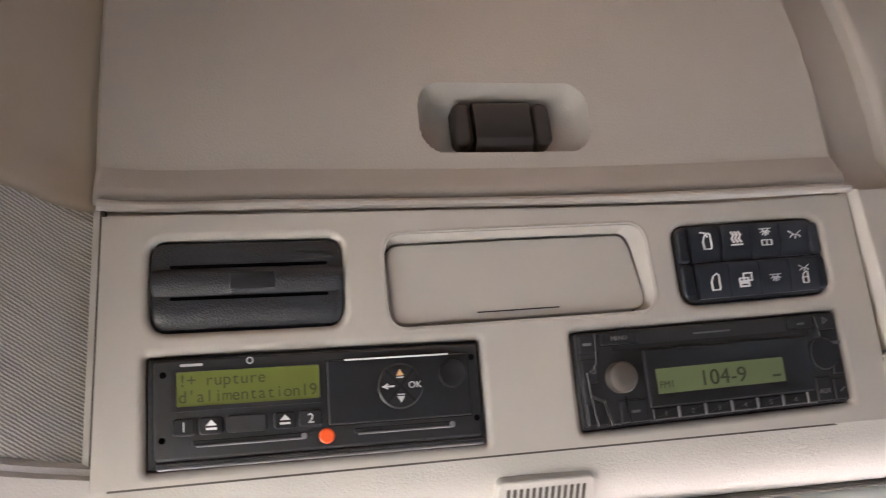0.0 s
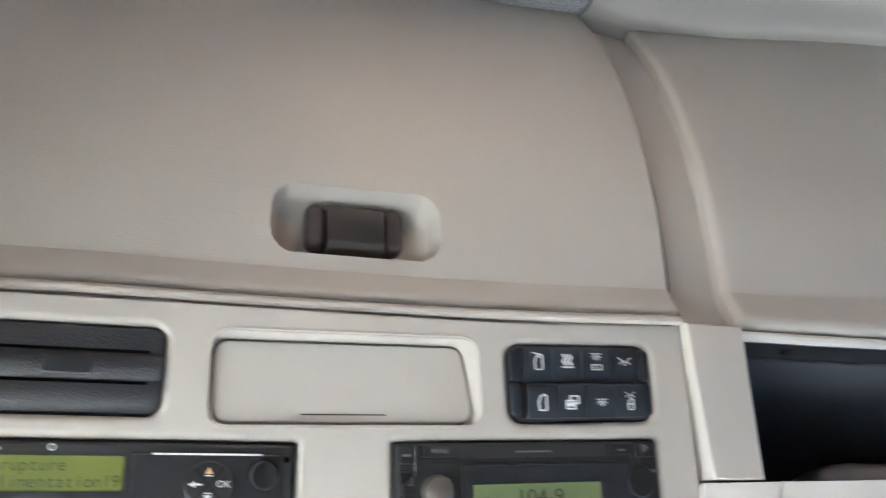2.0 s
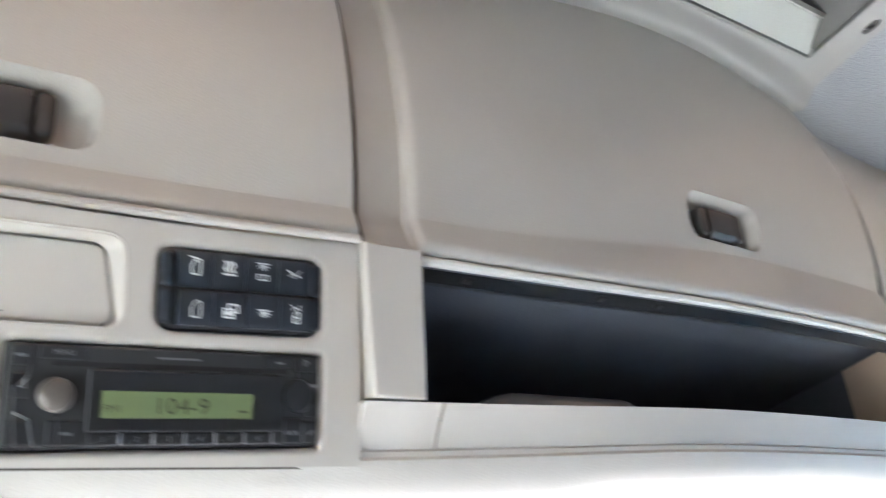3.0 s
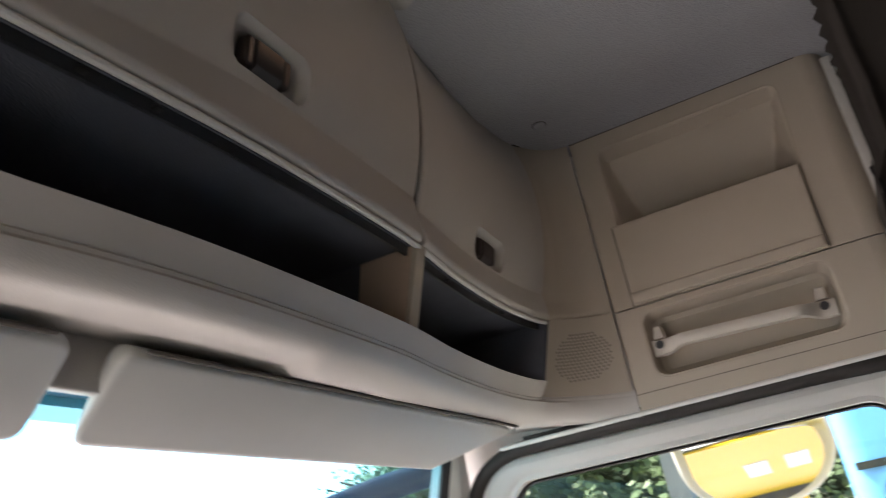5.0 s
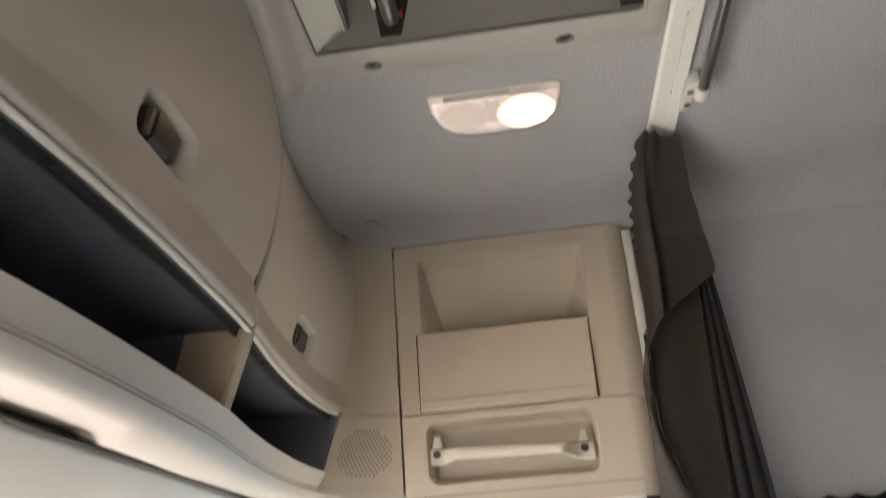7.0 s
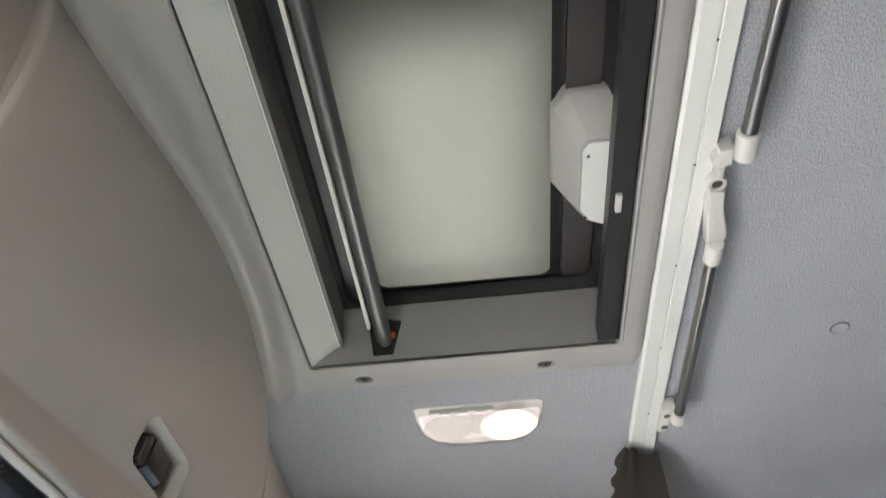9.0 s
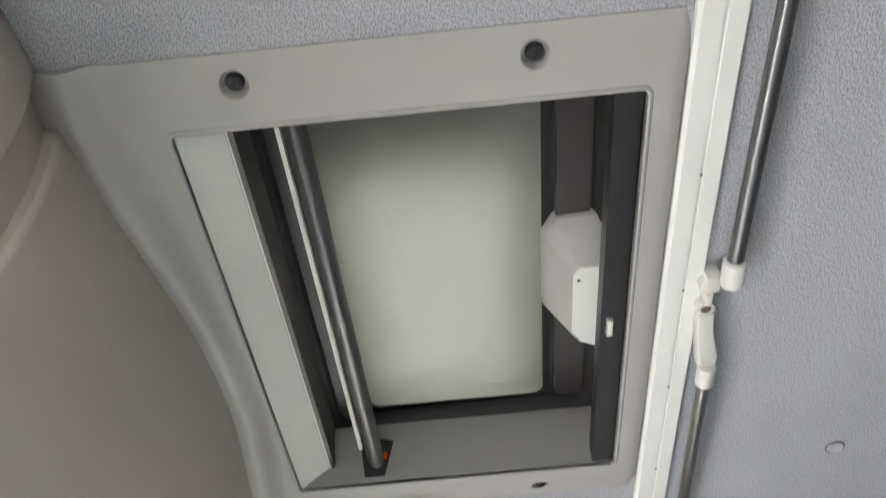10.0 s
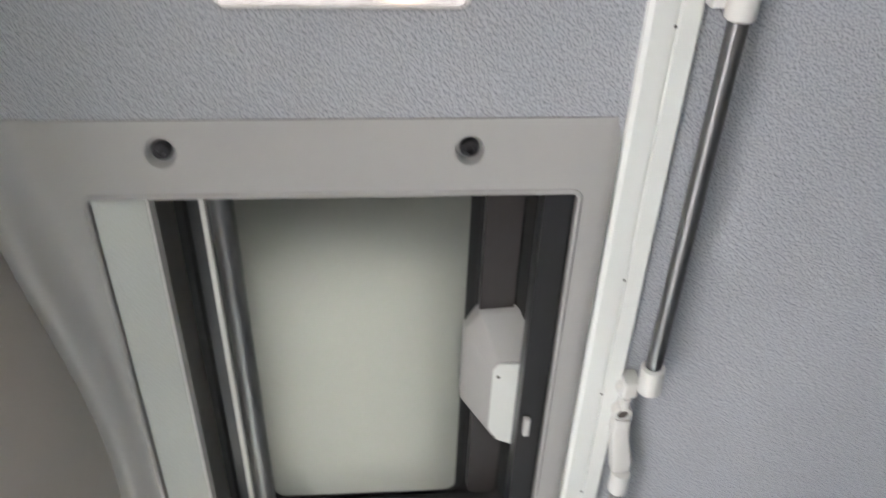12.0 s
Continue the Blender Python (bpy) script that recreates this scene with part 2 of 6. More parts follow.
def fillet(poly, r, n=6):
    """The loop with each corner rounded at the radius."""
    out = []
    for i in range(len(poly)):
        p, a, b = Vector(poly[i]), Vector(poly[i - 1]), Vector(poly[(i + 1) % len(poly)])
        da, db = (a - p).normalized(), (b - p).normalized()
        half = math.acos(max(-1, min(1, da.dot(db)))) / 2
        d = r / math.tan(half)
        p0, p1 = p + da * d, p + db * d
        for k in range(n + 1):
            t = k / n
            q = p0 * (1 - t) ** 2 + p * 2 * t * (1 - t) + p1 * t * t
            out.append((q.x, q.y))
    return out


def rings(bm, loops, closed=True, caps=True):
    """Skins a row of loops of equal length."""
    vs = [[bm.verts.new(p) for p in loop] for loop in loops]
    n = len(vs[0])
    for a, b in zip(vs, vs[1:]):
        for i in range(n if closed else n - 1):
            j = (i + 1) % n
            bm.faces.new((a[i], a[j], b[j], b[i]))
    if caps:
        bm.faces.new(vs[0][::-1])
        bm.faces.new(vs[-1])
    return bm


def shrink(poly, d):
    """The loop moved inwards by d (counter-clockwise loops)."""
    out = []
    n = len(poly)
    for i in range(n):
        (ax, ay), (bx, by), (cx, cy) = poly[i - 1], poly[i], poly[(i + 1) % n]
        e1, e2 = Vector((bx - ax, by - ay)), Vector((cx - bx, cy - by))
        if e1.length < 1e-9 or e2.length < 1e-9:
            out.append((bx, by))
            continue
        n1, n2 = Vector((-e1.y, e1.x)).normalized(), Vector((-e2.y, e2.x)).normalized()
        m = n1 + n2
        m = m / max(0.3, m.dot(m) / 2)
        out.append((bx + m.x * d, by + m.y * d))
    return out


def slab(poly, w0, w1, place=Matrix.Identity(4), bevel=0.0, steps=3, both=False, bm=None):
    """A loop in (u, v) raised from w0 to w1 in the frame, its upper rim rounded."""
    bm = bm or bmesh.new()
    loops = []
    if both and bevel:
        for k in range(steps):
            a = math.pi / 2 * k / steps
            loops.append((shrink(poly, bevel * (1 - math.sin(a))), w0 + bevel * (1 - math.cos(a))))
        loops.append((poly, w0 + bevel))
    else:
        loops.append((poly, w0))
    if bevel:
        for k in range(steps + 1):
            a = math.pi / 2 * k / steps
            loops.append((shrink(poly, bevel * (1 - math.cos(a))), w1 - bevel + bevel * math.sin(a)))
        loops.append((shrink(poly, bevel * 1.15), w1))
    else:
        loops.append((poly, w1))
    return rings(bm, [[place @ Vector((u, v, w)) for u, v in loop] for loop, w in loops])


def plate(outer, holes, w0, w1, place=Matrix.Identity(4)):
    """A flat plate with holes through it."""
    bm = bmesh.new()
    edges = []
    for loop in (outer, *holes):
        vs = [bm.verts.new((u, v, w1)) for u, v in loop]
        edges += [bm.edges.new((vs[i], vs[(i + 1) % len(vs)])) for i in range(len(vs))]
    bmesh.ops.triangle_fill(bm, use_beauty=True, use_dissolve=False, edges=edges)
    top = list(bm.faces)
    ret = bmesh.ops.extrude_face_region(bm, geom=top)
    for v in ret["geom"]:
        if isinstance(v, bmesh.types.BMVert):
            v.co.z = w0
    bm.transform(place)
    return bm


def collar(loop_a, loop_b, steps, place=Matrix.Identity(4)):
    """A rounded rim skinned between (loop, w) pairs; open at both ends."""
    bm = bmesh.new()
    return rings(bm, [[place @ Vector((u, v, w)) for u, v in loop] for loop, w in (loop_a, *steps, loop_b)], caps=False)


def sheet(fn, us, vs, thick=0.0, bm=None):
    """A curved surface fn(u, v), with a back at the given thickness along fn's third axis offset."""
    bm = bm or bmesh.new()
    front = [[bm.verts.new(fn(u, v, 0.0)) for v in vs] for u in us]
    for a, b in zip(front, front[1:]):
        for i in range(len(vs) - 1):
            bm.faces.new((a[i], b[i], b[i + 1], a[i + 1]))
    if thick:
        back = [[bm.verts.new(fn(u, v, thick)) for v in vs] for u in us]
        for a, b in zip(back, back[1:]):
            for i in range(len(vs) - 1):
                bm.faces.new((a[i], a[i + 1], b[i + 1], b[i]))
        rim_f = [r[0] for r in front] + front[-1][1:] + [r[-1] for r in front[::-1]][1:] + front[0][::-1][1:-1]
        rim_b = [r[0] for r in back] + back[-1][1:] + [r[-1] for r in back[::-1]][1:] + back[0][::-1][1:-1]
        for i in range(len(rim_f)):
            j = (i + 1) % len(rim_f)
            bm.faces.new((rim_f[i], rim_f[j], rim_b[j], rim_b[i]))
    return bm


def pipe(points, r, n=12, bm=None, squash=1.0):
    """A round bar along points; r may be one radius or one for each point."""
    bm = bm or bmesh.new()
    pts = [Vector(p) for p in points]
    rs = r if isinstance(r, (list, tuple)) else [r] * len(pts)
    loops = []
    side = None
    for i, p in enumerate(pts):
        d = (pts[min(i + 1, len(pts) - 1)] - pts[max(i - 1, 0)]).normalized()
        if side is None:
            side = d.orthogonal().normalized()
        side = (side - d * side.dot(d)).normalized()
        up = d.cross(side)
        loops.append([p + (side * math.cos(2 * math.pi * k / n) + up * squash * math.sin(2 * math.pi * k / n)) * rs[i] for k in range(n)])
    return rings(bm, loops)


def turned(profile, place, n=24, bm=None):
    """A turned shape: (radius, w) pairs round the frame's third axis."""
    bm = bm or bmesh.new()
    return rings(bm, [[place @ Vector((r * math.cos(2 * math.pi * k / n), r * math.sin(2 * math.pi * k / n), w)) for k in range(n)] for r, w in profile])


def block(lo, hi, bevel=0.0):
    return slab(rrect(lo[0], lo[1], hi[0], hi[1]), lo[2], hi[2], bevel=bevel, both=True)


def words(name, text, size, place, material, parent, align="LEFT", depth=0.0002):
    cu = bpy.data.curves.new(name, "FONT")
    cu.body, cu.size, cu.align_x, cu.extrude = text, size, align, depth
    tmp = new(name, cu)
    deps = bpy.context.evaluated_depsgraph_get()
    me = bpy.data.meshes.new_from_object(tmp.evaluated_get(deps))
    bpy.data.objects.remove(tmp)
    bm = bmesh.new()
    bm.from_mesh(me)
    bm.transform(place)
    return part(name, bm, material, parent)


def frame_of(origin, u, v):
    """A frame with its first axis along u, its second near v."""
    u = Vector(u).normalized()
    w = u.cross(Vector(v)).normalized()
    v = w.cross(u)
    m = Matrix((u, v, w)).transposed().to_4x4()
    m.translation = origin
    return m


def at(place, u, v, w=0.0):
    return place @ Matrix.Translation((u, v, w))


def smooth(x, a, b):
    x = min(1.0, max(0.0, (x - a) / (b - a)))
    return x * x * (3 - 2 * x)


def steps(a, b, n):
    return [a + (b - a) * k / n for k in range(n + 1)]


# ---- plan of the front header ----
HEADER = [(-0.98, 0.80), (-0.87, 0.862), (-0.75, 0.867), (-0.6, 0.866), (-0.48, 0.861), (-0.36, 0.853), (-0.2, 0.849), (0.0, 0.843),
          (0.17, 0.845), (0.36, 0.853), (0.5, 0.869), (0.63, 0.878), (0.76, 0.879), (0.87, 0.864), (0.98, 0.80)]


def hy(x):
    """The header's line in plan, at the lower edge of the lockers."""
    k = max(1, min(len(HEADER) - 3, next((i for i in range(len(HEADER)) if HEADER[i + 1][0] >= x), 1)))
    (x0, y0), (x1, y1), (x2, y2), (x3, y3) = HEADER[k - 1 : k + 3]
    t = (x - x1) / (x2 - x1)
    m1, m2 = (y2 - y0) / (x2 - x0) * (x2 - x1), (y3 - y1) / (x3 - x1) * (x2 - x1)
    return (2 * t**3 - 3 * t**2 + 1) * y1 + (t**3 - 2 * t**2 + t) * m1 + (-2 * t**3 + 3 * t**2) * y2 + (t**3 - t**2) * m2


def crease(x):
    """Height of the fold between a locker's lip and its face."""
    if x < -0.34:
        return 1.486
    return 1.487 + 0.030 * smooth(x, -0.32, 0.15) if x < 0.381 else 1.503


def bow(z, c=1.49):
    """How far a locker's face stands in front of the header's line; c is the height of its crease."""
    if z < c:
        return 0.003 * (1.457 - z) / 0.002 if z < 1.457 else 0.005 * (z - 1.457) / (c - 1.457)
    k = (z - c) / (1.67 - c)
    return 0.005 - 0.032 * (1 - (1 - k) ** 2) if k < 1 else -0.027 + 0.02 * ((z - 1.67) / 0.13) ** 2


def bulge(x, z):
    """How far the middle locker's face leans out towards the roof hatch."""
    t = max(0.0, (z - 1.60) / 0.19)
    return -0.036 * max(0.0, 1 - ((x - 0.06) / 0.37) ** 2) * t * t


def trim_y(x):
    """The header's line at the lower seam of the shelf strip."""
    return hy(x) + 0.047 + 0.018 * (1 - smooth(x, -0.4, 0.0))


CEIL = 1.812

# ---- roof and walls ----
HX, HY0, HY1 = 0.294, 0.317, 0.752  # the hatch opening


def cove_x(x, y):
    """Height of the lining: flat, with a wide cove down to the side walls behind the curtain rail."""
    a = min(1.0, max(0.0, (abs(x) - 0.80) / 0.185))
    return CEIL - 0.17 * (1 - math.sqrt(1 - a * a)) * smooth(y, 0.30, 0.18) - 0.012 * smooth(abs(x), 0.86, 0.95) * smooth(y, 0.18, 0.30)


def build_ceiling():
    bm = bmesh.new()
    xs = [-0.80 - 0.185 * math.sin(math.pi / 2 * k / 20) for k in range(20, -1, -1)] + steps(-0.80, -0.35, 6)[1:] + steps(-0.35, 0.35, 6)[1:] + steps(0.35, 0.80, 6)[1:] + [0.80 + 0.185 * math.sin(math.pi / 2 * k / 20) for k in range(1, 21)]
    ys = steps(-0.85, 0.18, 8) + steps(0.18, 0.30, 6)[1:] + steps(0.30, 0.84, 6)[1:] + [0.90]
    grid = {}
    for i, x in enumerate(xs):
        for j, y in enumerate(ys):
            grid[i, j] = bm.verts.new((x, y, cove_x(x, y)))
    for i in range(len(xs) - 1):
        for j in range(len(ys) - 1):
            cx, cy = (xs[i] + xs[i + 1]) / 2, (ys[j] + ys[j + 1]) / 2
            if abs(cx) < 0.35 and 0.30 < cy < 0.84:
                continue
            bm.faces.new((grid[i, j], grid[i + 1, j], grid[i + 1, j + 1], grid[i, j + 1]))
    ret = bmesh.ops.extrude_face_region(bm, geom=list(bm.faces))
    for v in ret["geom"]:
        if isinstance(v, bmesh.types.BMVert):
            v.co.z += 0.014
    bm.normal_update()
    # sideways faces take the darker copy, in place of shade down the cove
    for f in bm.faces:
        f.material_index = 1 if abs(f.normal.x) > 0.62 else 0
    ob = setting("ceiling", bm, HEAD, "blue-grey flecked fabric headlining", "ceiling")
    ob.data.materials.append(HEADSHADE)
    return ob


build_ceiling()
setting("roof", plate(rrect(-1.1, -0.95, 1.1, 1.42), [rrect(-0.33, 0.30, 0.33, 0.78)], 1.97, 2.02), PALE, "outer roof skin above the lining", "roof")
# rear wall and floor are unseen, set dark to cut bounce onto the ceiling
setting("wall_rear", block((-1.1, -0.95, -0.2), (1.1, -0.86, 2.0)), CURTAINB, "unseen rear wall, near black to limit bounced light", "wall")
setting("floor", block((-1.1, -0.95, -0.25), (1.1, 1.6, -0.2)), FLOORM, "dark rubber floor", "floor")
setting("wall_front", block((-1.1, 1.45, -0.2), (1.1, 1.6, 0.62)), DASH, "grey lower front wall", "wall")
setting("wall_front_upper", block((-1.1, 1.24, 1.32), (1.1, 1.30, 2.0)), PALE, "front wall above the windscreen", "wall")
setting("dashboard", block((-0.98, 1.06, 0.50), (0.98, 1.45, 0.66), 0.03), DASH, "plain grey dashboard top", "dashboard")


def wall_frame(s):
    """Side wall's frame: first axis to the rear, second up, third into the cab."""
    m = frame_of((0.945, 0.772, 1.45), (0, -1, 0), (-0.02, 0, 1))
    return m if s > 0 else Matrix.Diagonal((-1, 1, 1, 1)) @ m


def side_setting(s):
    side = "right" if s > 0 else "left"
    f = Matrix.Diagonal((s, 1, 1, 1))
    # outer skin with the window's opening
    g = frame_of((1.03, 0, 0), (0, -1, 0), (0, 0, 1))
    opening = [rrect(-1.075, 0.60, -0.387, 1.21, 0.05)]
    bm = plate(rrect(-1.16, -0.9, 0.95, 2.0), opening, -0.03, 0.0, g)
    bm.transform(f)
    setting("wall_" + side, bm, PALE, "side wall of the cab round the door", "wall")
    g = frame_of((1.066, 0, 0), (0, -1, 0), (0, 0, 1))
    bm = plate(rrect(-1.16, -0.9, 0.95, 2.0), opening, -0.005, 0.0, g)
    bm.transform(f)
    setting("outer_skin_" + side, bm, YELLOW, "yellow lacquered outer side of the cab", "wall")
    bm = slab(rrect(0.955, 0.285, 1.0, 0.305, 0.006), 0.3, 1.789)
    bm.transform(f)
    setting("pillar_rear_" + side, bm, PALE, "pale edge trim of the rear door pillar", "pillar")
    # lined wall behind the curtain
    bm = block((0.985, -0.87, -0.2), (1.0, 0.285, 1.69))
    bm.transform(f)
    setting("wall_lining_" + side, bm, HEADSHADE, "grey fabric side lining of the sleeping compartment", "wall")


for s in (1, -1):
    side_setting(s)


def build_door(s):
    """Door with its frame, seal and window."""
    f = Matrix.Diagonal((s, 1, 1, 1))
    door = thing("door_1" if s > 0 else "door_2", "pale grey truck door with a rounded window frame", "door", (0.97 * s, 0.7, -0.1), kind="structure")
    g = frame_of((0.968, 0, 0), (0, -1, 0), (0, 0, 1))
    hole = rrect(-1.052, 0.62, -0.385, 1.206, 0.05, 8)
    outer = rrect(-1.105, -0.1, -0.30, 1.247, 0.07, 8)
    bm = plate(outer, [hole], -0.05, -0.006, g)
    rim = collar((shrink(outer, 0.0), -0.03), (shrink(outer, 0.012), 0.0), [(outer, -0.012), (shrink(outer, 0.003), -0.004)], g)
    for loops in ([(shrink(outer, 0.012), 0.0), (shrink(hole, -0.022), 0.0), (shrink(hole, -0.014), -0.002), (shrink(hole, -0.004), -0.010), (hole, -0.022), (hole, -0.05)],):
        b2 = bmesh.new()
        n = len(hole)
        rings(b2, [[g @ Vector((u, v, w)) for u, v in loop] for loop, w in loops], caps=False)
        me = bpy.data.meshes.new("tmp")
        b2.to_mesh(me)
        bm.from_mesh(me)
        b2.free()
    me = bpy.data.meshes.new("tmp")
    rim.to_mesh(me)
    bm.from_mesh(me)
    rim.free()
    bm.transform(f)
    part("window_frame", bm, PALE, door)
    bm = slab(shrink(hole, -0.01), -0.034, -0.030, g)
    bm.transform(f)
    p = part("pane", bm, SIDEGLASS, door, "green-tinted side window glass")
    p.visible_shadow = False
    # rubber lip round the glass
    bm = collar((shrink(hole, -0.001), -0.030), (shrink(hole, 0.006), -0.0305), [(shrink(hole, 0.004), -0.024)], g)
    bm.transform(f)
    part("glass_lip", bm, RUBBER, door)
    # edge seal round the door opening
    loop = [(-0.302, 1.255), (-0.5, 1.262), (-0.8, 1.264), (-1.0, 1.264)] + [(-1.0 - 0.128 * math.sin(math.pi / 2 * k / 12), 1.164 + 0.100 * math.cos(math.pi / 2 * k / 12)) for k in range(1, 13)] + [(-1.128, 1.0), (-1.128, 0.4)]
    bm = pipe([g @ Vector((u, v, -0.004)) for u, v in loop], 0.014, 12)
    pipe([g @ Vector((u, v + 0.014, 0.002)) for u, v in loop[:4]], 0.005, 8, bm)
    bm.transform(f)
    part("edge_seal", bm, DOORSEAL, door, "dark ribbed edge seal")
    return door


build_door(1)
build_door(-1)


def build_windscreen():
    w = thing("window_1", "wide windscreen with a blue shade band along its top", "windscreen", (0, 1.3, 0.6), kind="structure")

    def fn(x, v, t):
        return Vector((x, 1.185 + 0.22 * v - 0.10 * abs(x) ** 3 + t, 1.34 - 0.72 * v))

    xs = steps(-0.90, 0.90, 24)
    p = part("pane", sheet(fn, xs, steps(0.375, 1.0, 6), 0.005), GLASS, w, "clear windscreen glass")
    p.visible_shadow = False
    p = part("shade_band", sheet(fn, xs, steps(0.0, 0.375, 6), 0.005), BLUEGLASS, w, "blue tinted shade band")
    p.visible_shadow = False
    for s in (-1, 1):
        bm = pipe([fn(0.90 * s, v, -0.004) for v in steps(0, 1, 8)], 0.008, 8)
        part("windscreen_seal", bm, RUBBER, w)


build_windscreen()


def build_pillar(s):
    def fn(a, z, t):
        # from the windscreen's edge round to the door
        x = 0.893 + 0.082 * a
        k = (1.34 - z) / 0.72
        y0, y1 = 1.185 + 0.22 * k - 0.10 * 0.893**3 - 0.008, 1.143 + 0.10 * max(0.0, 1.20 - z)
        y = y0 + (y1 - y0) * a - 0.014 * math.sin(a * math.pi)
        return Vector((s * (x + t * a), y + t * (1 - a), z))

    ob = setting("pillar_right" if s > 0 else "pillar_left", sheet(fn, steps(0, 1, 10), steps(0.4, 1.30, 10), 0.03), PALE, "pale grey windscreen pillar trim", "pillar")
    part("pillar_seal", pipe([fn(0, z, 0) + Vector((-0.003 * s, 0.004, 0)) for z in steps(0.4, 1.30, 12)], 0.006, 8), RUBBER, ob, "black windscreen rubber")
    return ob


build_pillar(1)
build_pillar(-1)


# ---- overhead lockers ----
def build_locker(x0, x1, lx, lz, z0, name_label, nose=0.003):
    th = thing("overhead_locker", name_label, "locker", (0.5 * (x0 + x1), 0.87, 1.457), group="overhead lockers")

    def recess(x, z):
        # scooped at both ends, steep along its lower side
        du, dv = abs(x - lx), z - lz
        a = 0.0585 - 0.017 + math.sqrt(max(0.0, 0.017**2 - max(0.0, abs(dv) - 0.0075) ** 2))
        inside = min(a - du, 0.0245 - abs(dv))
        if inside <= 0:
            return 0.0
        ends = math.sqrt(1 - (1 - min(1.0, (a - du) / 0.026)) ** 2)
        sides = math.sqrt(1 - (1 - min(1.0, (0.0245 - dv) / 0.014)) ** 2) if dv > 0 else math.sqrt(1 - (1 - min(1.0, (0.0245 + dv) / 0.007)) ** 2)
        return 0.006 * smooth(inside, 0.0, 0.005) + 0.016 * ends * sides

    def fn(x, z, t):
        round_off = 0.0020 * (1 - min(1, (x1 - x) / 0.003)) ** 2 + 0.66 * nose * (1 - min(1, (x - x0) / nose)) ** 2
        low = 1 - min(1, (z - z0) / 0.0095)
        roll = 0.0095 * (1 - math.sqrt(max(0, 1 - low * low)))
        return Vector((x, hy(x) + bow(max(z, 1.457), crease(x)) + bulge(x, z) + recess(x, z) + round_off + roll + t * (1 - low * 0.6), z))

    xs = [x0 + nose * k for k in (0.0, 0.12, 0.3, 0.55, 0.85, 1.2)] + steps(x0 + 0.02, lx - 0.0625, 12) + steps(lx - 0.0605, lx + 0.0605, 110) + steps(lx + 0.0625, x1 - 0.02, 12) + [x1 - 0.0056, x1 - 0.004, x1 - 0.0025, x1 - 0.001, x1]
    zs = [z0, z0 + 0.0003, z0 + 0.001, z0 + 0.0022, z0 + 0.004, z0 + 0.006, z0 + 0.008, z0 + 0.0098, 1.4715, 1.475] + steps(1.478, 1.53, 34)
    zs = sorted(set([z for z in zs if z < lz - 0.0275] + steps(lz - 0.0265, lz + 0.0265, 58) + steps(lz + 0.029, 1.822, 28)))
    part("lid", sheet(fn, xs, zs, 0.042), SOFT, th, angle=22)
    # latch, wholly sunk in the recess
    g = frame_of((lx, hy(lx) + bow(lz, crease(lx)) + bulge(lx, lz) + 0.0175, lz + 0.0025), (1, (hy(lx + 0.03) - hy(lx - 0.03)) / 0.06, 0), (0, -0.24, 1))
    latch = part("latch", slab(rrect(-0.033, -0.0155, 0.033, 0.0155, 0.007), -0.004, 0.005, g, 0.002), GLOSSB, th, "dark plastic push latch")
    part("end_cap", slab(rrect(-0.0345, -0.0160, -0.0212, 0.0160, 0.006), 0.0, 0.0120, g, 0.0035), LATCH, latch)
    part("end_cap", slab(rrect(0.0212, -0.0160, 0.0345, 0.0160, 0.006), 0.0, 0.0120, g, 0.0035), LATCH, latch)
    bm = bmesh.new()
    prof = [(-0.0195, 0.003), (-0.0192, 0.0060), (-0.0125, 0.0128), (-0.0105, 0.0138), (0.0140, 0.0128), (0.0160, 0.0105), (0.0165, 0.003)]
    rings(bm, [[g @ Vector((u, v, w)) for v, w in prof] for u in (-0.0198, -0.0188, 0.0188, 0.0198)])
    part("push_button", bm, LATCH, latch)
    # light bead under the lid
    bead = pipe([(x, hy(x) + (0.0015 if z0 > 1.46 else 0.0100), z0 - 0.0050) for x in steps(x0 + 0.003, x1 - 0.003, 40)], 0.0034 if z0 > 1.46 else 0.0040, 10)
    part("bead", bead, BEADM if z0 < 1.46 else PANEL, th, "pale bead under the lid")

    def back(x, z, t):
        return Vector((x, hy(x) + 0.0125 + t, z))

    part("shadow_gap", sheet(back, steps(x0 + 0.003, x1 - 0.003, 40), [z0 - (0.0125 if z0 > 1.46 else 0.0025), z0 + 0.003], 0.002), SEAL, th)
    return th


build_locker(-0.858, -0.368, -0.604, 1.521, 1.4605, "grey-beige overhead locker with bowed grained lid, closed")
build_locker(-0.320, 0.3765, 0.068, 1.549, 1.4555, "wide grey-beige overhead locker with bowed lid, closed", 0.007)
build_locker(0.3855, 0.866, 0.656, 1.5305, 1.4555, "grey-beige overhead locker above the end shelf, closed")


def build_joint():
    """Dark rubber strip in the gap between two lockers."""
    def fn(x, z, t):
        return Vector((x, hy(x) + bow(z, 1.510) + bulge(x, z) + 0.0045 + 0.010 * abs(x - 0.381) / 0.007 + t, z))

    return setting("locker_joint", sheet(fn, [0.374, 0.377, 0.379, 0.381, 0.383, 0.385, 0.388], steps(1.452, 1.80, 14), 0.004), RUBBER, "dark rubber strip between the lockers", "joint")


build_joint()


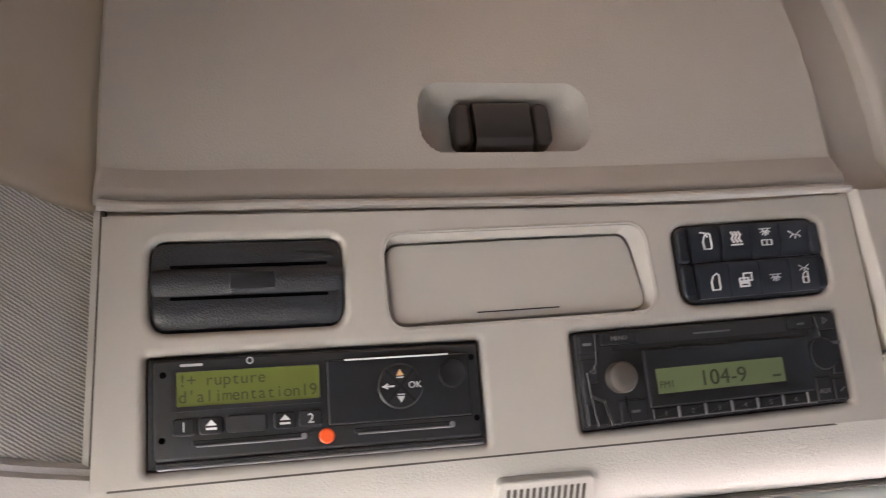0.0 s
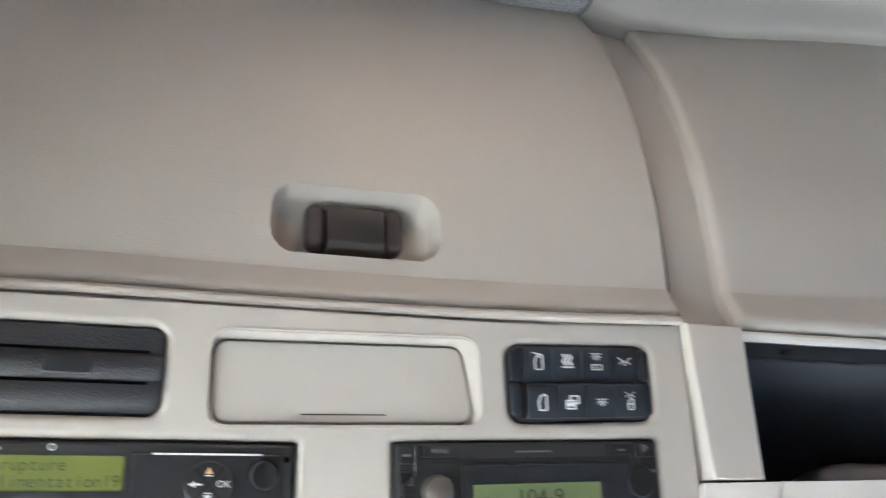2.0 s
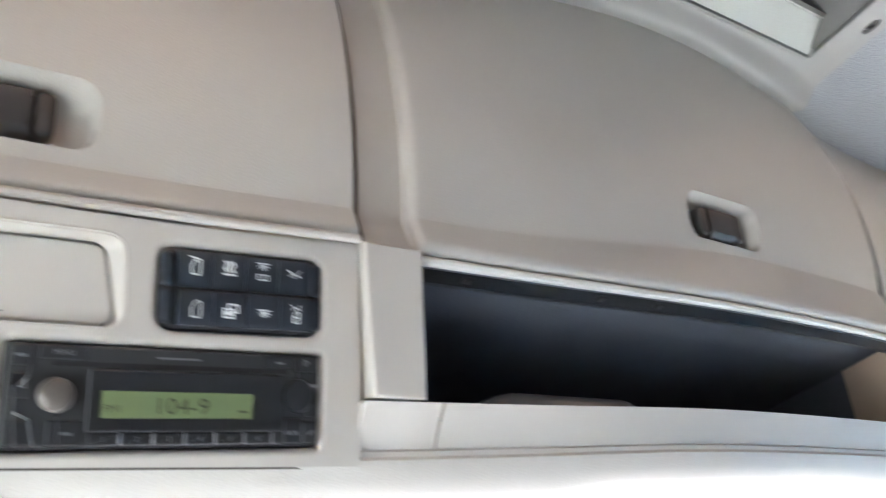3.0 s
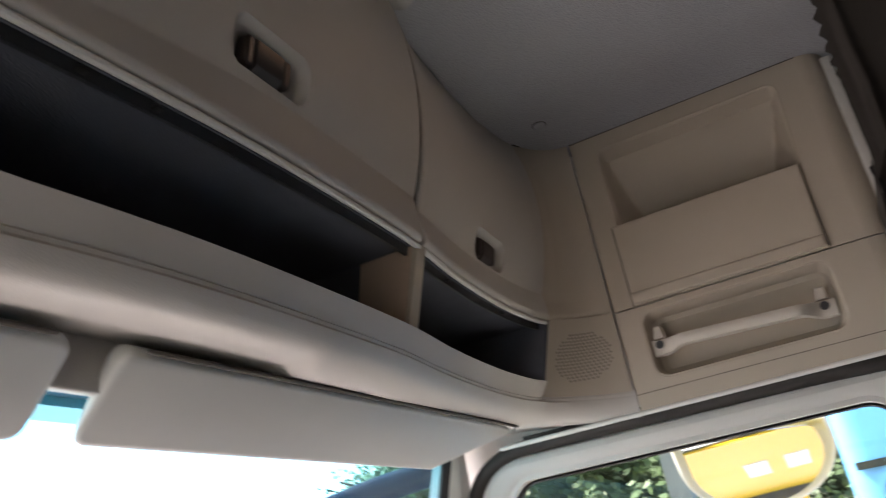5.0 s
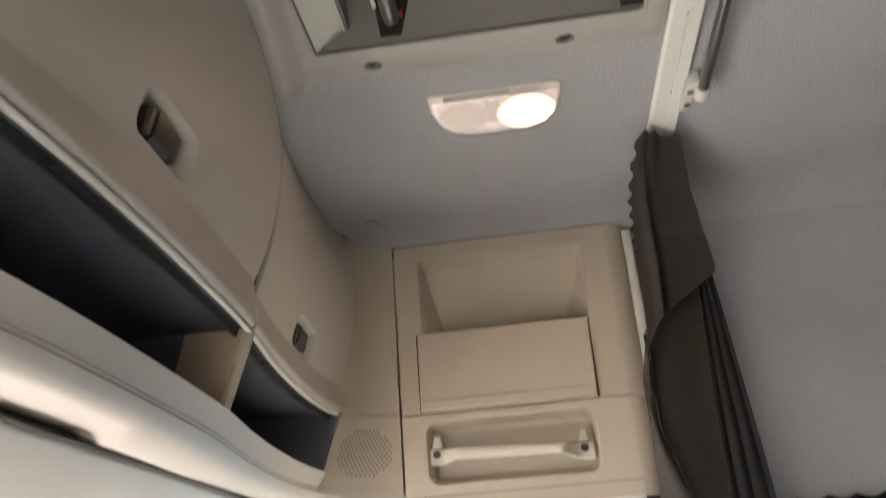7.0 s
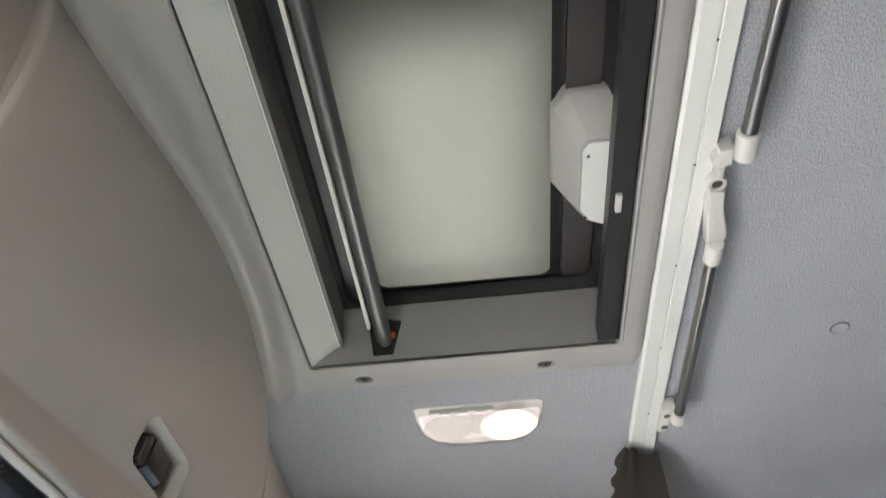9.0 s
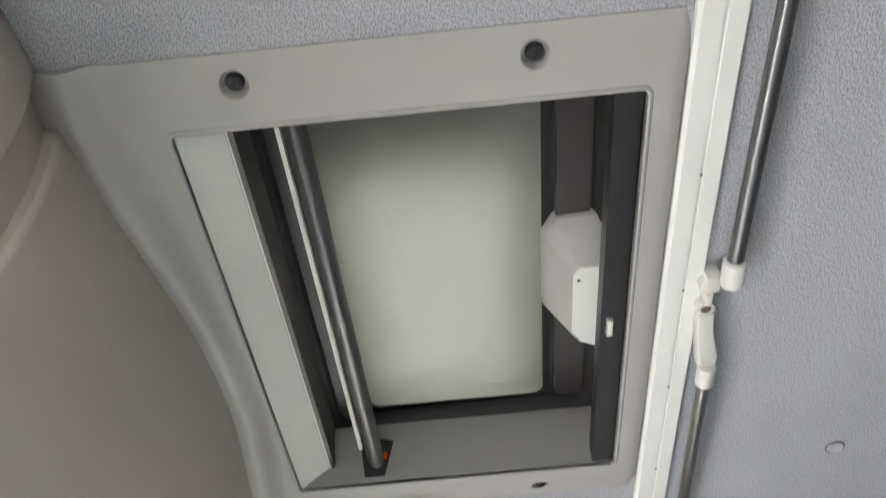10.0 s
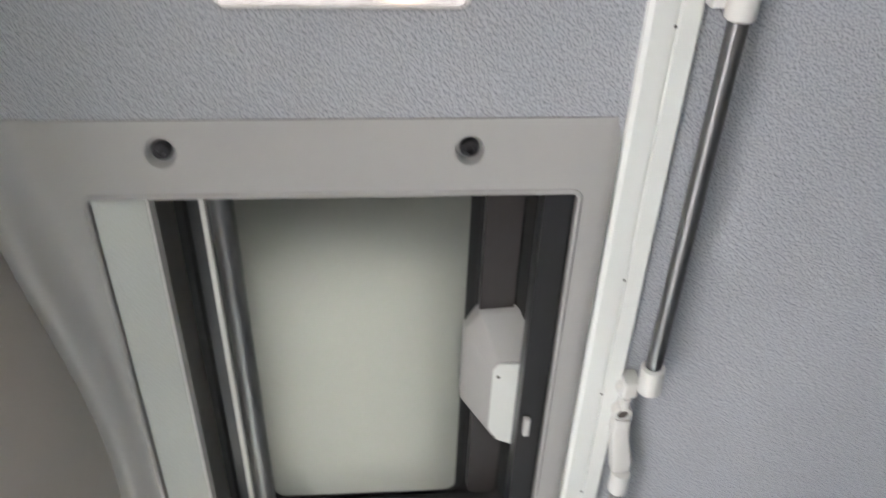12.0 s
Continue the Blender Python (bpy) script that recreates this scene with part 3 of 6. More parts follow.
def build_mullion():
    """The strip between two lockers, running down as the post beside the open shelf."""
    th = thing("header_post", "grey-beige post between console and open shelf", "post", (-0.343, 0.9, 1.35))

    def up(x, z, t):
        return Vector((x, hy(x) + bow(z) + 0.0135 + t, z))

    part("upper_strip", sheet(up, steps(-0.374, -0.314, 6), [1.452, 1.466, 1.48, 1.49, 1.5, 1.515, 1.53, 1.58, 1.65, 1.70, 1.75, 1.79, 1.81, 1.822], 0.01), SOFT, th)
    groove = lambda x, z, t: up(x, z, t - 0.0008)  # noqa: E731
    part("groove", sheet(groove, [-0.370, -0.3588], [1.4535, 1.466, 1.48, 1.49, 1.5, 1.515, 1.53, 1.58, 1.65, 1.70, 1.75, 1.79, 1.81, 1.822], 0.0006), SEAL, th, "dark groove beside the locker")
    g = frame_of((-0.343, hy(-0.343) + 0.0035, 1.4525), (1, -0.02, 0), (0, -0.385, 1))
    part("cover", slab([(-0.0155, -0.1075), (0.026, -0.1075), (0.0225, 0.0015), (-0.0255, 0.0015)], -0.02, 0.004, g, 0.002), PANEL, th)
    return th


build_mullion()


def build_open_shelf():
    th = thing("open_shelf", "dark felt-lined open shelf under the lockers", "shelf", (0.27, 1.0, 1.35))
    lo = 1.349

    def floor_fn(x, v, t):
        return Vector((x, ((hy(x) + 0.040 + 0.012 * (1 - smooth(x, -0.4, 0.05))) * (1 - v) + 1.23 * v), lo - 0.004 - t))

    part("shelf_floor", sheet(floor_fn, steps(-0.318, 0.8685, 40), steps(0, 1.08, 4), 0.004), LINER, th)

    def top_fn(x, v, t):
        return Vector((x, hy(x) + 0.018 + (1.23 - hy(x) - 0.018) * v, 1.4515 + 0.006 * v + t))

    part("shelf_top", sheet(top_fn, steps(-0.318, 0.8685, 40), steps(0, 1.08, 4), 0.004), LINER, th)
    part("back", block((-0.34, 1.215, 1.33), (0.90, 1.235, 1.47)), LINER, th)
    part("end_wall", block((-0.330, 0.925, 1.335), (-0.3205, 1.22, 1.452)), LINER, th)
    bm = bmesh.new()
    rings(bm, [[Vector((x, y, z)) for y, z in ((0.874, 1.4535), (0.906, 1.343), (1.22, 1.343), (1.22, 1.464))] for x in (0.8625, 0.872)])
    part("end_wall", bm, LINER, th)
    # dark rail with small clips inside the upper edge
    def rail(x, v, t):
        return Vector((x, hy(x) + 0.020 + 0.003 * v + t, 1.452 - 0.011 * v))

    part("front_rail", sheet(rail, steps(-0.316, 0.365, 30), [0, 1], 0.004), BLACK, th)
    part("front_rail", sheet(rail, steps(0.39, 0.86, 24), [0, 1], 0.004), BLACK, th)
    for x in (-0.27, -0.13, -0.06, 0.50, 0.72):
        part("clip", block((x - 0.004, hy(x) + 0.016, 1.4435), (x + 0.004, hy(x) + 0.024, 1.4465), 0.001), DARKGREY, th)
    return th


build_open_shelf()


# warmer in tone than the divider's front
TAN = mat("warm_tan_tone", (0.46, 0.34, 0.25), 0.55, grain=0.25, grain_scale=1400, vary=0.05)


def build_divider():
    th = thing("shelf_divider", "grey-beige upright divider in the open shelf", "divider", (0.379, 0.9, 1.35))
    y0, y1 = hy(0.379) + 0.006, hy(0.379) + 0.037
    bm = bmesh.new()
    rings(bm, [[Vector((x, y, z)) for y, z in ((y0 + e, 1.452), (y1 + e, 1.350), (y1 + 0.075, 1.350), (y0 + 0.085, 1.452))] for x, e in ((0.3665, 0.002), (0.368, 0.0), (0.3875, 0.0), (0.389, 0.002))])
    part("front", bm, WALLG, th)
    part("side_board", slab([(y0 + 0.008, 1.4505), (y1 + 0.006, 1.352), (y1 + 0.074, 1.352), (y0 + 0.084, 1.4505)], 0.3645, 0.3664, Matrix(((0, 0, 1, 0), (1, 0, 0, 0), (0, 1, 0, 0), (0, 0, 0, 1))), 0.0006), TAN, th, "tan-toned side of the divider")
    part("felt_panel", block((0.371, y1 + 0.05, 1.347), (0.3845, 1.215, 1.455)), LINER, th)
    return th


build_divider()


def build_shelf_strip():
    th = thing("shelf_strip", "smooth grey-beige strip along the shelf's front edge", "trim", (0.25, 0.9, 1.32))

    def fn(x, v, t):
        ya, yb = hy(x) + 0.031 + 0.010 * (1 - smooth(x, -0.4, 0.0)), trim_y(x)
        prof = [(0.012, 1.3485), (0.003, 1.3510), (0.0, 1.3495)]
        if v < 3:
            dy, z = prof[int(v)]
            return Vector((x, ya + dy + t, z))
        k = (v - 2) / 5
        return Vector((x, ya + (yb - ya) * k + t, 1.3495 - 0.0250 * k))

    part("strip", sheet(fn, steps(-0.3005, 0.864, 70), list(range(8)), 0.006), PANEL, th)
    part("end_piece", sheet(fn, steps(-0.3640, -0.3035, 8), list(range(8)), 0.006), PANEL, th)
    return th


build_shelf_strip()


def corner_line(s, a, z):
    """Plan of the corner trim between the lockers and the side wall."""
    lean = (1.45 - z) * 0.10 if z < 1.45 else 0.0
    x0, y0 = 0.868, hy(0.868) + (bow(max(z, 1.457)) if z > 1.4552 else (1.457 - z) * 0.36)
    x1, y1 = 0.9445 - 0.02 * (z - 1.45), 0.7725
    x, y = x0 + (x1 - x0) * a, y0 + (y1 - y0) * a
    b = 4 * a * (1 - a) * 0.012
    return Vector((s * (x + b), y + b * 0.8, z))


def build_header_roll():
    """The padded lower edge of the header, from door to door."""
    line = [(-1, a) for a in steps(1.0, 0.0, 12)] + [(0, x) for x in steps(-0.868, -0.22, 16)[1:]] + [(0, x) for x in steps(-0.22, 0.25, 40)[1:]] + [(0, x) for x in steps(0.25, 0.868, 16)[1:]] + [(1, a) for a in steps(0.0, 1.0, 12)[1:]]
    prof = [(0.008, 1.3225), (0.002, 1.3205), (0.0, 1.3165), (0.006, 1.306), (0.014, 1.298), (0.026, 1.291), (0.04, 1.287), (0.056, 1.2855), (0.070, 1.288), (0.085, 1.292), (0.20, 1.30), (0.31, 1.345)]

    def fn(i, k, t):
        s, v = line[int(i)]
        dy, z = prof[int(k)]
        if s == 0:
            notch = 0.009 * smooth(v, -0.19, -0.12) * smooth(-v, -0.215, -0.19)
            if k > 4:
                z += notch * min(1, (k - 4) / 2)
            e = smooth(abs(v), 0.72, 0.868) * 0.35
            out, base = Vector((math.copysign(e, v), 1 - 0.2 * e, 0)), Vector((v, trim_y(v), 0))
            drop = 0.0
        else:
            base = corner_line(s, v, 1.327)
            base.y += 0.003 * (1 - v)
            out = Vector((s * (0.35 + 0.65 * v), 0.95 - 0.75 * v, 0))
            drop = v
        base.z = z - 0.016 * drop - 0.006 * drop * min(1, k / 5)
        scale = 1 - 0.75 * drop
        return base + out * dy * scale + Vector((0, 0, 0.5 * t))

    ob = setting("header_roll", sheet(fn, range(len(line)), range(len(prof)), 0.012), SOFT, "padded grey-beige header edge above the visors", "trim")
    part("centre_board", block((-0.26, 1.000, 1.255), (0.28, 1.012, 1.31), 0.003), SOFT, ob)
    seam = pipe([fn(i, 0, 0) + Vector((0, -0.003, 0.0006)) for i in range(13, len(line) - 11, 2)], 0.0018, 6)
    part("seam", seam, SEAL, ob)
    return ob


build_header_roll()


def build_corner(s):
    th = thing("corner_trim", "grey-beige corner trim between locker and side wall", "trim", (0.9 * s, 0.82, 1.3))

    def fn(a, z, t):
        p = corner_line(s, a, z - 0.017 * max(0, a) * smooth(-z, -1.40, -1.33))
        return p + Vector((s * 0.7, 0.7, 0)) * (t + 0.005 * (1 - smooth(a, 0.0, 0.2)) + (0.004 * (1 - min(1.0, (z - 1.4555) / 0.006)) ** 2 if 1.455 < z < 1.4615 else 0.0))

    part("upper_cover", sheet(fn, steps(-0.10 if s > 0 else -0.3, 0.985, 16), [1.4555, 1.4558, 1.457, 1.460, 1.466, 1.476, 1.4855, 1.4875, 1.495, 1.505, 1.52, 1.54, 1.57, 1.6, 1.635, 1.67, 1.71, 1.75, 1.79, 1.818], 0.008), WALLG, th)
    grille = part("speaker_cover", sheet(fn, steps(-0.22 if s < 0 else 0.0, 0.985, 16), [1.3265, 1.328, 1.36, 1.40, 1.44, 1.4535, 1.455], 0.008), WALLG, th, "finely perforated loudspeaker cover")
    # perforated field
    if s < 0:
        grille.data.materials[0] = GRILLE
    if s > 0:
        bm = bmesh.new()
        rows = [(a, z) for i in range(19) for j in range(19) for a, z in [(0.50 + (i - 9) * 0.055 + (j % 2) * 0.0275, 1.386 + (j - 9) * 0.0057)] if ((a - 0.5) / 0.38) ** 2 + ((z - 1.386) / 0.045) ** 2 < 1]
        for a, z in rows:
            c = corner_line(s, a, z)
            d = (corner_line(s, a + 0.01, z) - c).normalized()
            up = (corner_line(s, a, z + 0.004) - c).normalized()
            n = d.cross(up)
            n = n if n.y < 0 else -n
            bm.faces.new([bm.verts.new(c + n * 0.0004 + (d * math.cos(k * math.pi / 3) + up * math.sin(k * math.pi / 3)) * 0.0022) for k in range(6)])
        tagged(part("perforations", bm, HOLES, grille), kind="stuff")

    seam = pipe([corner_line(s, a, 1.8115) for a in steps(0.0, 0.985, 10)], 0.0022, 6)
    part("top_seam", seam, SEAL, th)
    return th


build_corner(1)
build_corner(-1)


# ---- side wall trim ----
def build_side_trim(s):
    f = Matrix.Diagonal((s, 1, 1, 1))
    g = wall_frame(1)
    th = thing("side_trim", "grained grey-beige side wall trim above the door", "trim", (0.95 * s, 0.55, 1.27))

    def add(name, bm, material, parent=th, label=""):
        bm.transform(f)
        return part(name, bm, material, parent, label)

    pocket = fillet([(0.050, 0.10), (0.372, 0.10), (0.384, 0.318), (0.050, 0.318)], 0.020)
    add("upper_panel", plate(rrect(0.0015, 0.0025, 0.43, 0.352), [pocket], -0.006, 0.0, g), WALLG)
    # pocket behind the flap: its back slopes inwards towards the flap
    def pock(u, v, t):
        w = 0.010 + 0.034 * smooth(-v, -0.325, -0.15)
        e = smooth(u, 0.049, 0.049 + w) * smooth(-u, -0.386, -0.386 + 1.25 * w)
        corner = smooth(-v, -0.318, -0.300)
        d = 0.030 * smooth(-v, -0.321, -0.304) + 0.075 * smooth(-v, -0.318, -0.12)
        return f @ (g @ Vector((u, v, -0.0005 - d * e * max(corner, 0.0) - t)))

    part("pocket", sheet(pock, steps(0.048, 0.388, 70), steps(0.018, 0.320, 50), 0.003), WALLG, th, "moulded map pocket")
    add("pocket_rim", collar((shrink(pocket, -0.003), 0.0003), (shrink(pocket, 0.004), -0.006), [(shrink(pocket, -0.0015), 0.0012), (pocket, 0.0004), (shrink(pocket, 0.002), -0.002)], g), WALLG)
    for u0, u1 in ((0.0375, 0.0405), (0.3725, 0.3755)):
        add("flap_gap", slab(rrect(u0, 0.004, u1, 0.158), 0.0, 0.0012, g), RUBBER)
    add("top_seam", slab(rrect(0.0015, 0.3495, 0.43, 0.3535), -0.002, 0.0016, g), SEAL)
    flap = add("flap", slab([(0.040, -0.002 + 0.006), (0.372, 0.006), (0.374, 0.158), (0.040, 0.158)], -0.008, 0.009, g, 0.004), WALLG, label="raised flap across the pocket")
    bm = slab([(0.040, 0.004), (0.372, 0.004), (0.372, 0.026), (0.040, 0.026)], 0.006, 0.012, g, 0.004)
    add("flap_foot", bm, WALLG, flap)
    # lower panel with the grab handle's recess
    rec = rrect(0.045, -0.130, 0.364, -0.014, 0.024, 6)
    add("lower_panel", plate(rrect(0.0015, -0.181, 0.43, -0.0005), [rec], -0.006, 0.001, g), WALLG)
    loops = [(shrink(rec, -0.004), 0.0015), (shrink(rec, 0.0), 0.0), (shrink(rec, 0.003), -0.005), (shrink(rec, 0.008), -0.038), (shrink(rec, 0.016), -0.045)]
    bm = bmesh.new()
    rings(bm, [[g @ Vector((u, v, w)) for u, v in loop] for loop, w in loops], caps=False)
    bm.faces.new([bm.verts.new(g @ Vector((u, v, -0.045))) for u, v in loops[-1][0]])
    bmesh.ops.remove_doubles(bm, verts=bm.verts, dist=0.0002)
    add("handle_recess", bm, WALLG)
    # paler than the trim: light from outside on this edge is put into colour
    add("lit_lower_edge", pipe([g @ Vector((u, -0.1815, 0.0)) for u in (-0.27, 0.43)], 0.0042, 8), BEADM)
    # fine seam under the recess
    add("seam", slab(rrect(0.0015, -0.1505, 0.43, -0.1493), 0.0, 0.0016, g), SEAL)
    # rounded rear edge
    def edge(a, v, t):
        ang = a * math.pi / 2
        return f @ (g @ Vector((0.43 + 0.045 * math.sin(ang), v, -0.045 * (1 - math.cos(ang)) - t)))

    part("rear_edge", sheet(edge, steps(0, 1, 10), [0.0025, 0.1, 0.2, 0.30, 0.352], 0.006), WALLG, th)
    part("rear_edge", sheet(edge, steps(0, 1, 10), [-0.181, -0.1, -0.0005], 0.006), WALLG, th)
    return th


build_side_trim(1)
build_side_trim(-1)


HANDLEM = mat("light_beige_handle_plastic", (0.56, 0.52, 0.455), 0.5, grain=0.2, grain_scale=1500, vary=0.04)


def build_grab_handle():
    g = wall_frame(1)
    th = thing("grab_handle", "grey-beige plastic grab handle in its wall recess", "handle", (0.95, 0.57, 1.36))

    def pt(u, v, w):
        return g @ Vector((u, v, w))

    # u along the wall, slightly falling to the rear
    def line(u):
        return -0.076 - 0.012 * (u - 0.063) / 0.272

    prof = []
    for u in steps(0.050, 0.352, 44):
        e = min(u - 0.050, 0.352 - u)
        half = 0.0105 + 0.0050 * (1 - smooth(e, 0.02, 0.055))
        thick = 0.008 + 0.012 * smooth(e, 0.018, 0.06)
        c = line(u) - 0.002 * (1 - smooth(e, 0.02, 0.06))
        base = -0.025 + 0.017 * smooth(e, 0.022, 0.06)
        loop = []
        for k in range(16):
            a = 2 * math.pi * k / 16
            cu, cv = math.cos(a), math.sin(a)
            sq = 1 / max(abs(cu), abs(cv)) ** 0.55
            loop.append(pt(u, c + half * cv * sq, base + (thick + 0.010) * 0.5 + (thick + 0.010) * 0.5 * cu * sq))
        prof.append(loop)
    bm = bmesh.new()
    rings(bm, prof)
    part("bar", bm, HANDLEM, th)
    for u in (0.063, 0.335):
        hole = part("bolt_hole", turned([(0.0075, 0.0), (0.0075, 0.0012), (0.006, 0.0012), (0.006, 0.0002)], at(g, u, line(u) + 0.002, -0.0042), 18), BLACK, th, "dark bolt hole")
        bm = slab([(u - 0.010, line(u) + 0.014), (u + 0.010, line(u) + 0.014), (u + 0.007, line(u) + 0.036), (u - 0.005, line(u) + 0.036)], -0.034, -0.012, g, 0.003)
        part("tab", bm, HANDLEM, th)
    return th


build_grab_handle()


# ---- sun visors ----
def build_visor(s):
    f = Matrix.Diagonal((s, 1, 1, 1))
    th = thing("sun_visor", "pale grey padded sun visor folded up under the header", "visor", (0.45 * s, 1.0, 1.2), group="sun visors")
    g = frame_of((0.0, 0.966, 1.2815), (1, 0, 0), (0, -0.072, 0.066))
    w = 0.093
    u0 = 0.0 if s > 0 else 0.048
    # a wedge-shaped cushion: thick and round along its hinge, thin along its lower edge
    outline = fillet([(u0, -w), (0.64, -w), (0.872, 0.0), (u0, 0.0)], 0.016, 8)
    dense = []
    for (a, b), (c, d) in zip(outline, outline[1:] + outline[:1]):
        n = max(1, int(math.hypot(c - a, d - b) / 0.03))
        dense += [(a + (c - a) * k / n, b + (d - b) * k / n) for k in range(n)]

    def depth(v, face):
        thick = 0.008 + 0.014 * smooth(v, -w, -0.01)
        return -thick * face

    loops = []
    for inset, face in ((0.006, 1.0), (0.002, 0.93), (0.0, 0.7), (0.0, 0.35), (0.002, 0.08), (0.006, 0.0)):
        ring = shrink(dense, inset)
        loops.append([g @ Vector((u, v, depth(v, face))) for u, v in ring])
    bm = bmesh.new()
    rings(bm, loops)
    bm.transform(f)
    part("padded_board", bm, PALE, th, angle=60)
    # added dark tube: stands in for the shadow between visor and header roll
    bm = pipe([(x, 0.9645, 1.2850) for x in (u0 + 0.02, u0 + 0.03, 0.845, 0.852)], [0.0015, 0.0026, 0.0026, 0.0015], 10)
    bm.transform(f)
    part("gap_shade", bm, SEAL, th, "dark tube standing in for the shadow along the upper edge")
    return th


build_visor(1)
build_visor(-1)

# ---- overhead console ----
PF = frame_of((-0.61, 0.8645, 1.45), (1, -0.008, 0), (0, -0.372, 0.928))


DIMINK = mat("dull_grey_print", (0.19, 0.195, 0.20), 0.5, vary=0.02)
KNOBM = mat("beige_grey_satin_knob", (0.105, 0.092, 0.08), 0.36, metal=0.2, vary=0.1)
SILVERG = mat("grey_metal_lip", (0.30, 0.30, 0.31), 0.4, metal=0.6, vary=0.1)


def mm(u0, v0, u1, v1, r=0.0, n=5):
    return rrect(u0 / 1000, v0 / 1000, u1 / 1000, v1 / 1000, r / 1000, n)


def rot(poly, cu, cv, deg):
    c, s = math.cos(radians(deg)), math.sin(radians(deg))
    return [(cu + (u - cu) * c - (v - cv) * s, cv + (u - cu) * s + (v - cv) * c) for u, v in poly]


TRAY = mm(-217, -69, -110, -17, 9)
POCKET = rot(fillet([(-0.0845, -0.071), (0.0868, -0.071), (0.0835, -0.0155), (-0.0845, -0.0155)], 0.012), -0.003, -0.045, 1.2)
SWITCHES = rot(mm(105, -65.5, 215, -13, 10), 0.160, -0.039, 2.2)
TACHO = mm(-219, -142.5, -31, -81.5, 2)
RADIO = rot(mm(28, -138.5, 216.5, -78, 2), 0.122, -0.108, 1.5)


def build_console():
    th = thing("overhead_console", "smooth grey-beige overhead console panel with inset devices", "console", (-0.61, 0.91, 1.31))
    outer = [(-0.2465, -0.150), (0.2475, -0.148), (0.2405, 0.0050), (0.19, 0.0020), (0.13, -0.0006), (0.06, -0.0018), (-0.2415, -0.0028)]
    part("top_flange", slab([(-0.24, -0.010), (0.24, -0.006), (0.2395, 0.0100), (0.19, 0.0062), (0.13, 0.0034), (0.06, 0.0022), (-0.24, 0.0012)], -0.0085, -0.0065, PF), PANEL, th)
    part("face", plate(outer, [shrink(TRAY, -0.0046), POCKET, *(shrink(loop, -0.0046) for loop in (SWITCHES, TACHO, RADIO))], -0.004, 0.0, PF), PANEL, th)
    lid = rot(fillet([(-0.083, -0.0696), (0.083, -0.0696), (0.0735, -0.0205), (-0.083, -0.0205)], 0.010), -0.003, -0.045, 1.2)
    for loop, d in ((TRAY, 0.0), (SWITCHES, 0.004), (TACHO, 0.002), (RADIO, 0.002)):
        bm = collar((shrink(loop, -0.0047), 0.0001), (shrink(loop, 0.0004), -0.012 - d), [(shrink(loop, -0.0036), 0.0), (shrink(loop, -0.0022), -0.0007), (shrink(loop, -0.0010), -0.0019), (shrink(loop, -0.0002), -0.0036), (loop, -0.0050)], PF)
        part("rim", bm, PANEL, th)
    bm = collar((shrink(POCKET, -0.003), 0.0002), (shrink(lid, -0.0013), -0.02), [(shrink(POCKET, -0.0015), 0.0005), (POCKET, -0.0006), (shrink(lid, -0.0014), -0.0060)], PF)
    part("rim", bm, PANEL, th)
    part("left_joint", slab([(-0.2515, -0.152), (-0.2470, -0.152), (-0.2420, 0.002), (-0.2465, 0.002)], -0.012, -0.0035, PF), PANEL, th)
    part("left_line", slab([(-0.2480, -0.152), (-0.2455, -0.152), (-0.2405, 0.002), (-0.2430, 0.002)], -0.012, -0.0030, PF), SEAL, th)
    part("bottom_joint", slab([(-0.2465, -0.1514), (0.2440, -0.1494), (0.2440, -0.1475), (-0.2465, -0.1495)], -0.010, -0.0045, PF), SEAL, th)
    part("right_joint", slab([(0.245, -0.150), (0.252, -0.150), (0.2445, 0.008), (0.238, 0.008)], -0.010, -0.0040, PF), PANEL, th)
    part("backing", slab(outer, -0.05, -0.045, PF), BLACK, th)
    # pocket lid
    lid_ob = part("pocket_lid", slab(lid, -0.016, -0.0050, PF, 0.0015), PANEL, th, "flush storage lid, closed")
    part("lid_gap", slab(POCKET, -0.03, -0.0165, PF), VOID, th)
    part("pull_line", slab(rot(mm(-30, -64.9, 23, -64.1), -0.003, -0.045, 1.2), -0.0051, -0.0047, PF), BLACK, lid_ob)
    return th


build_console()


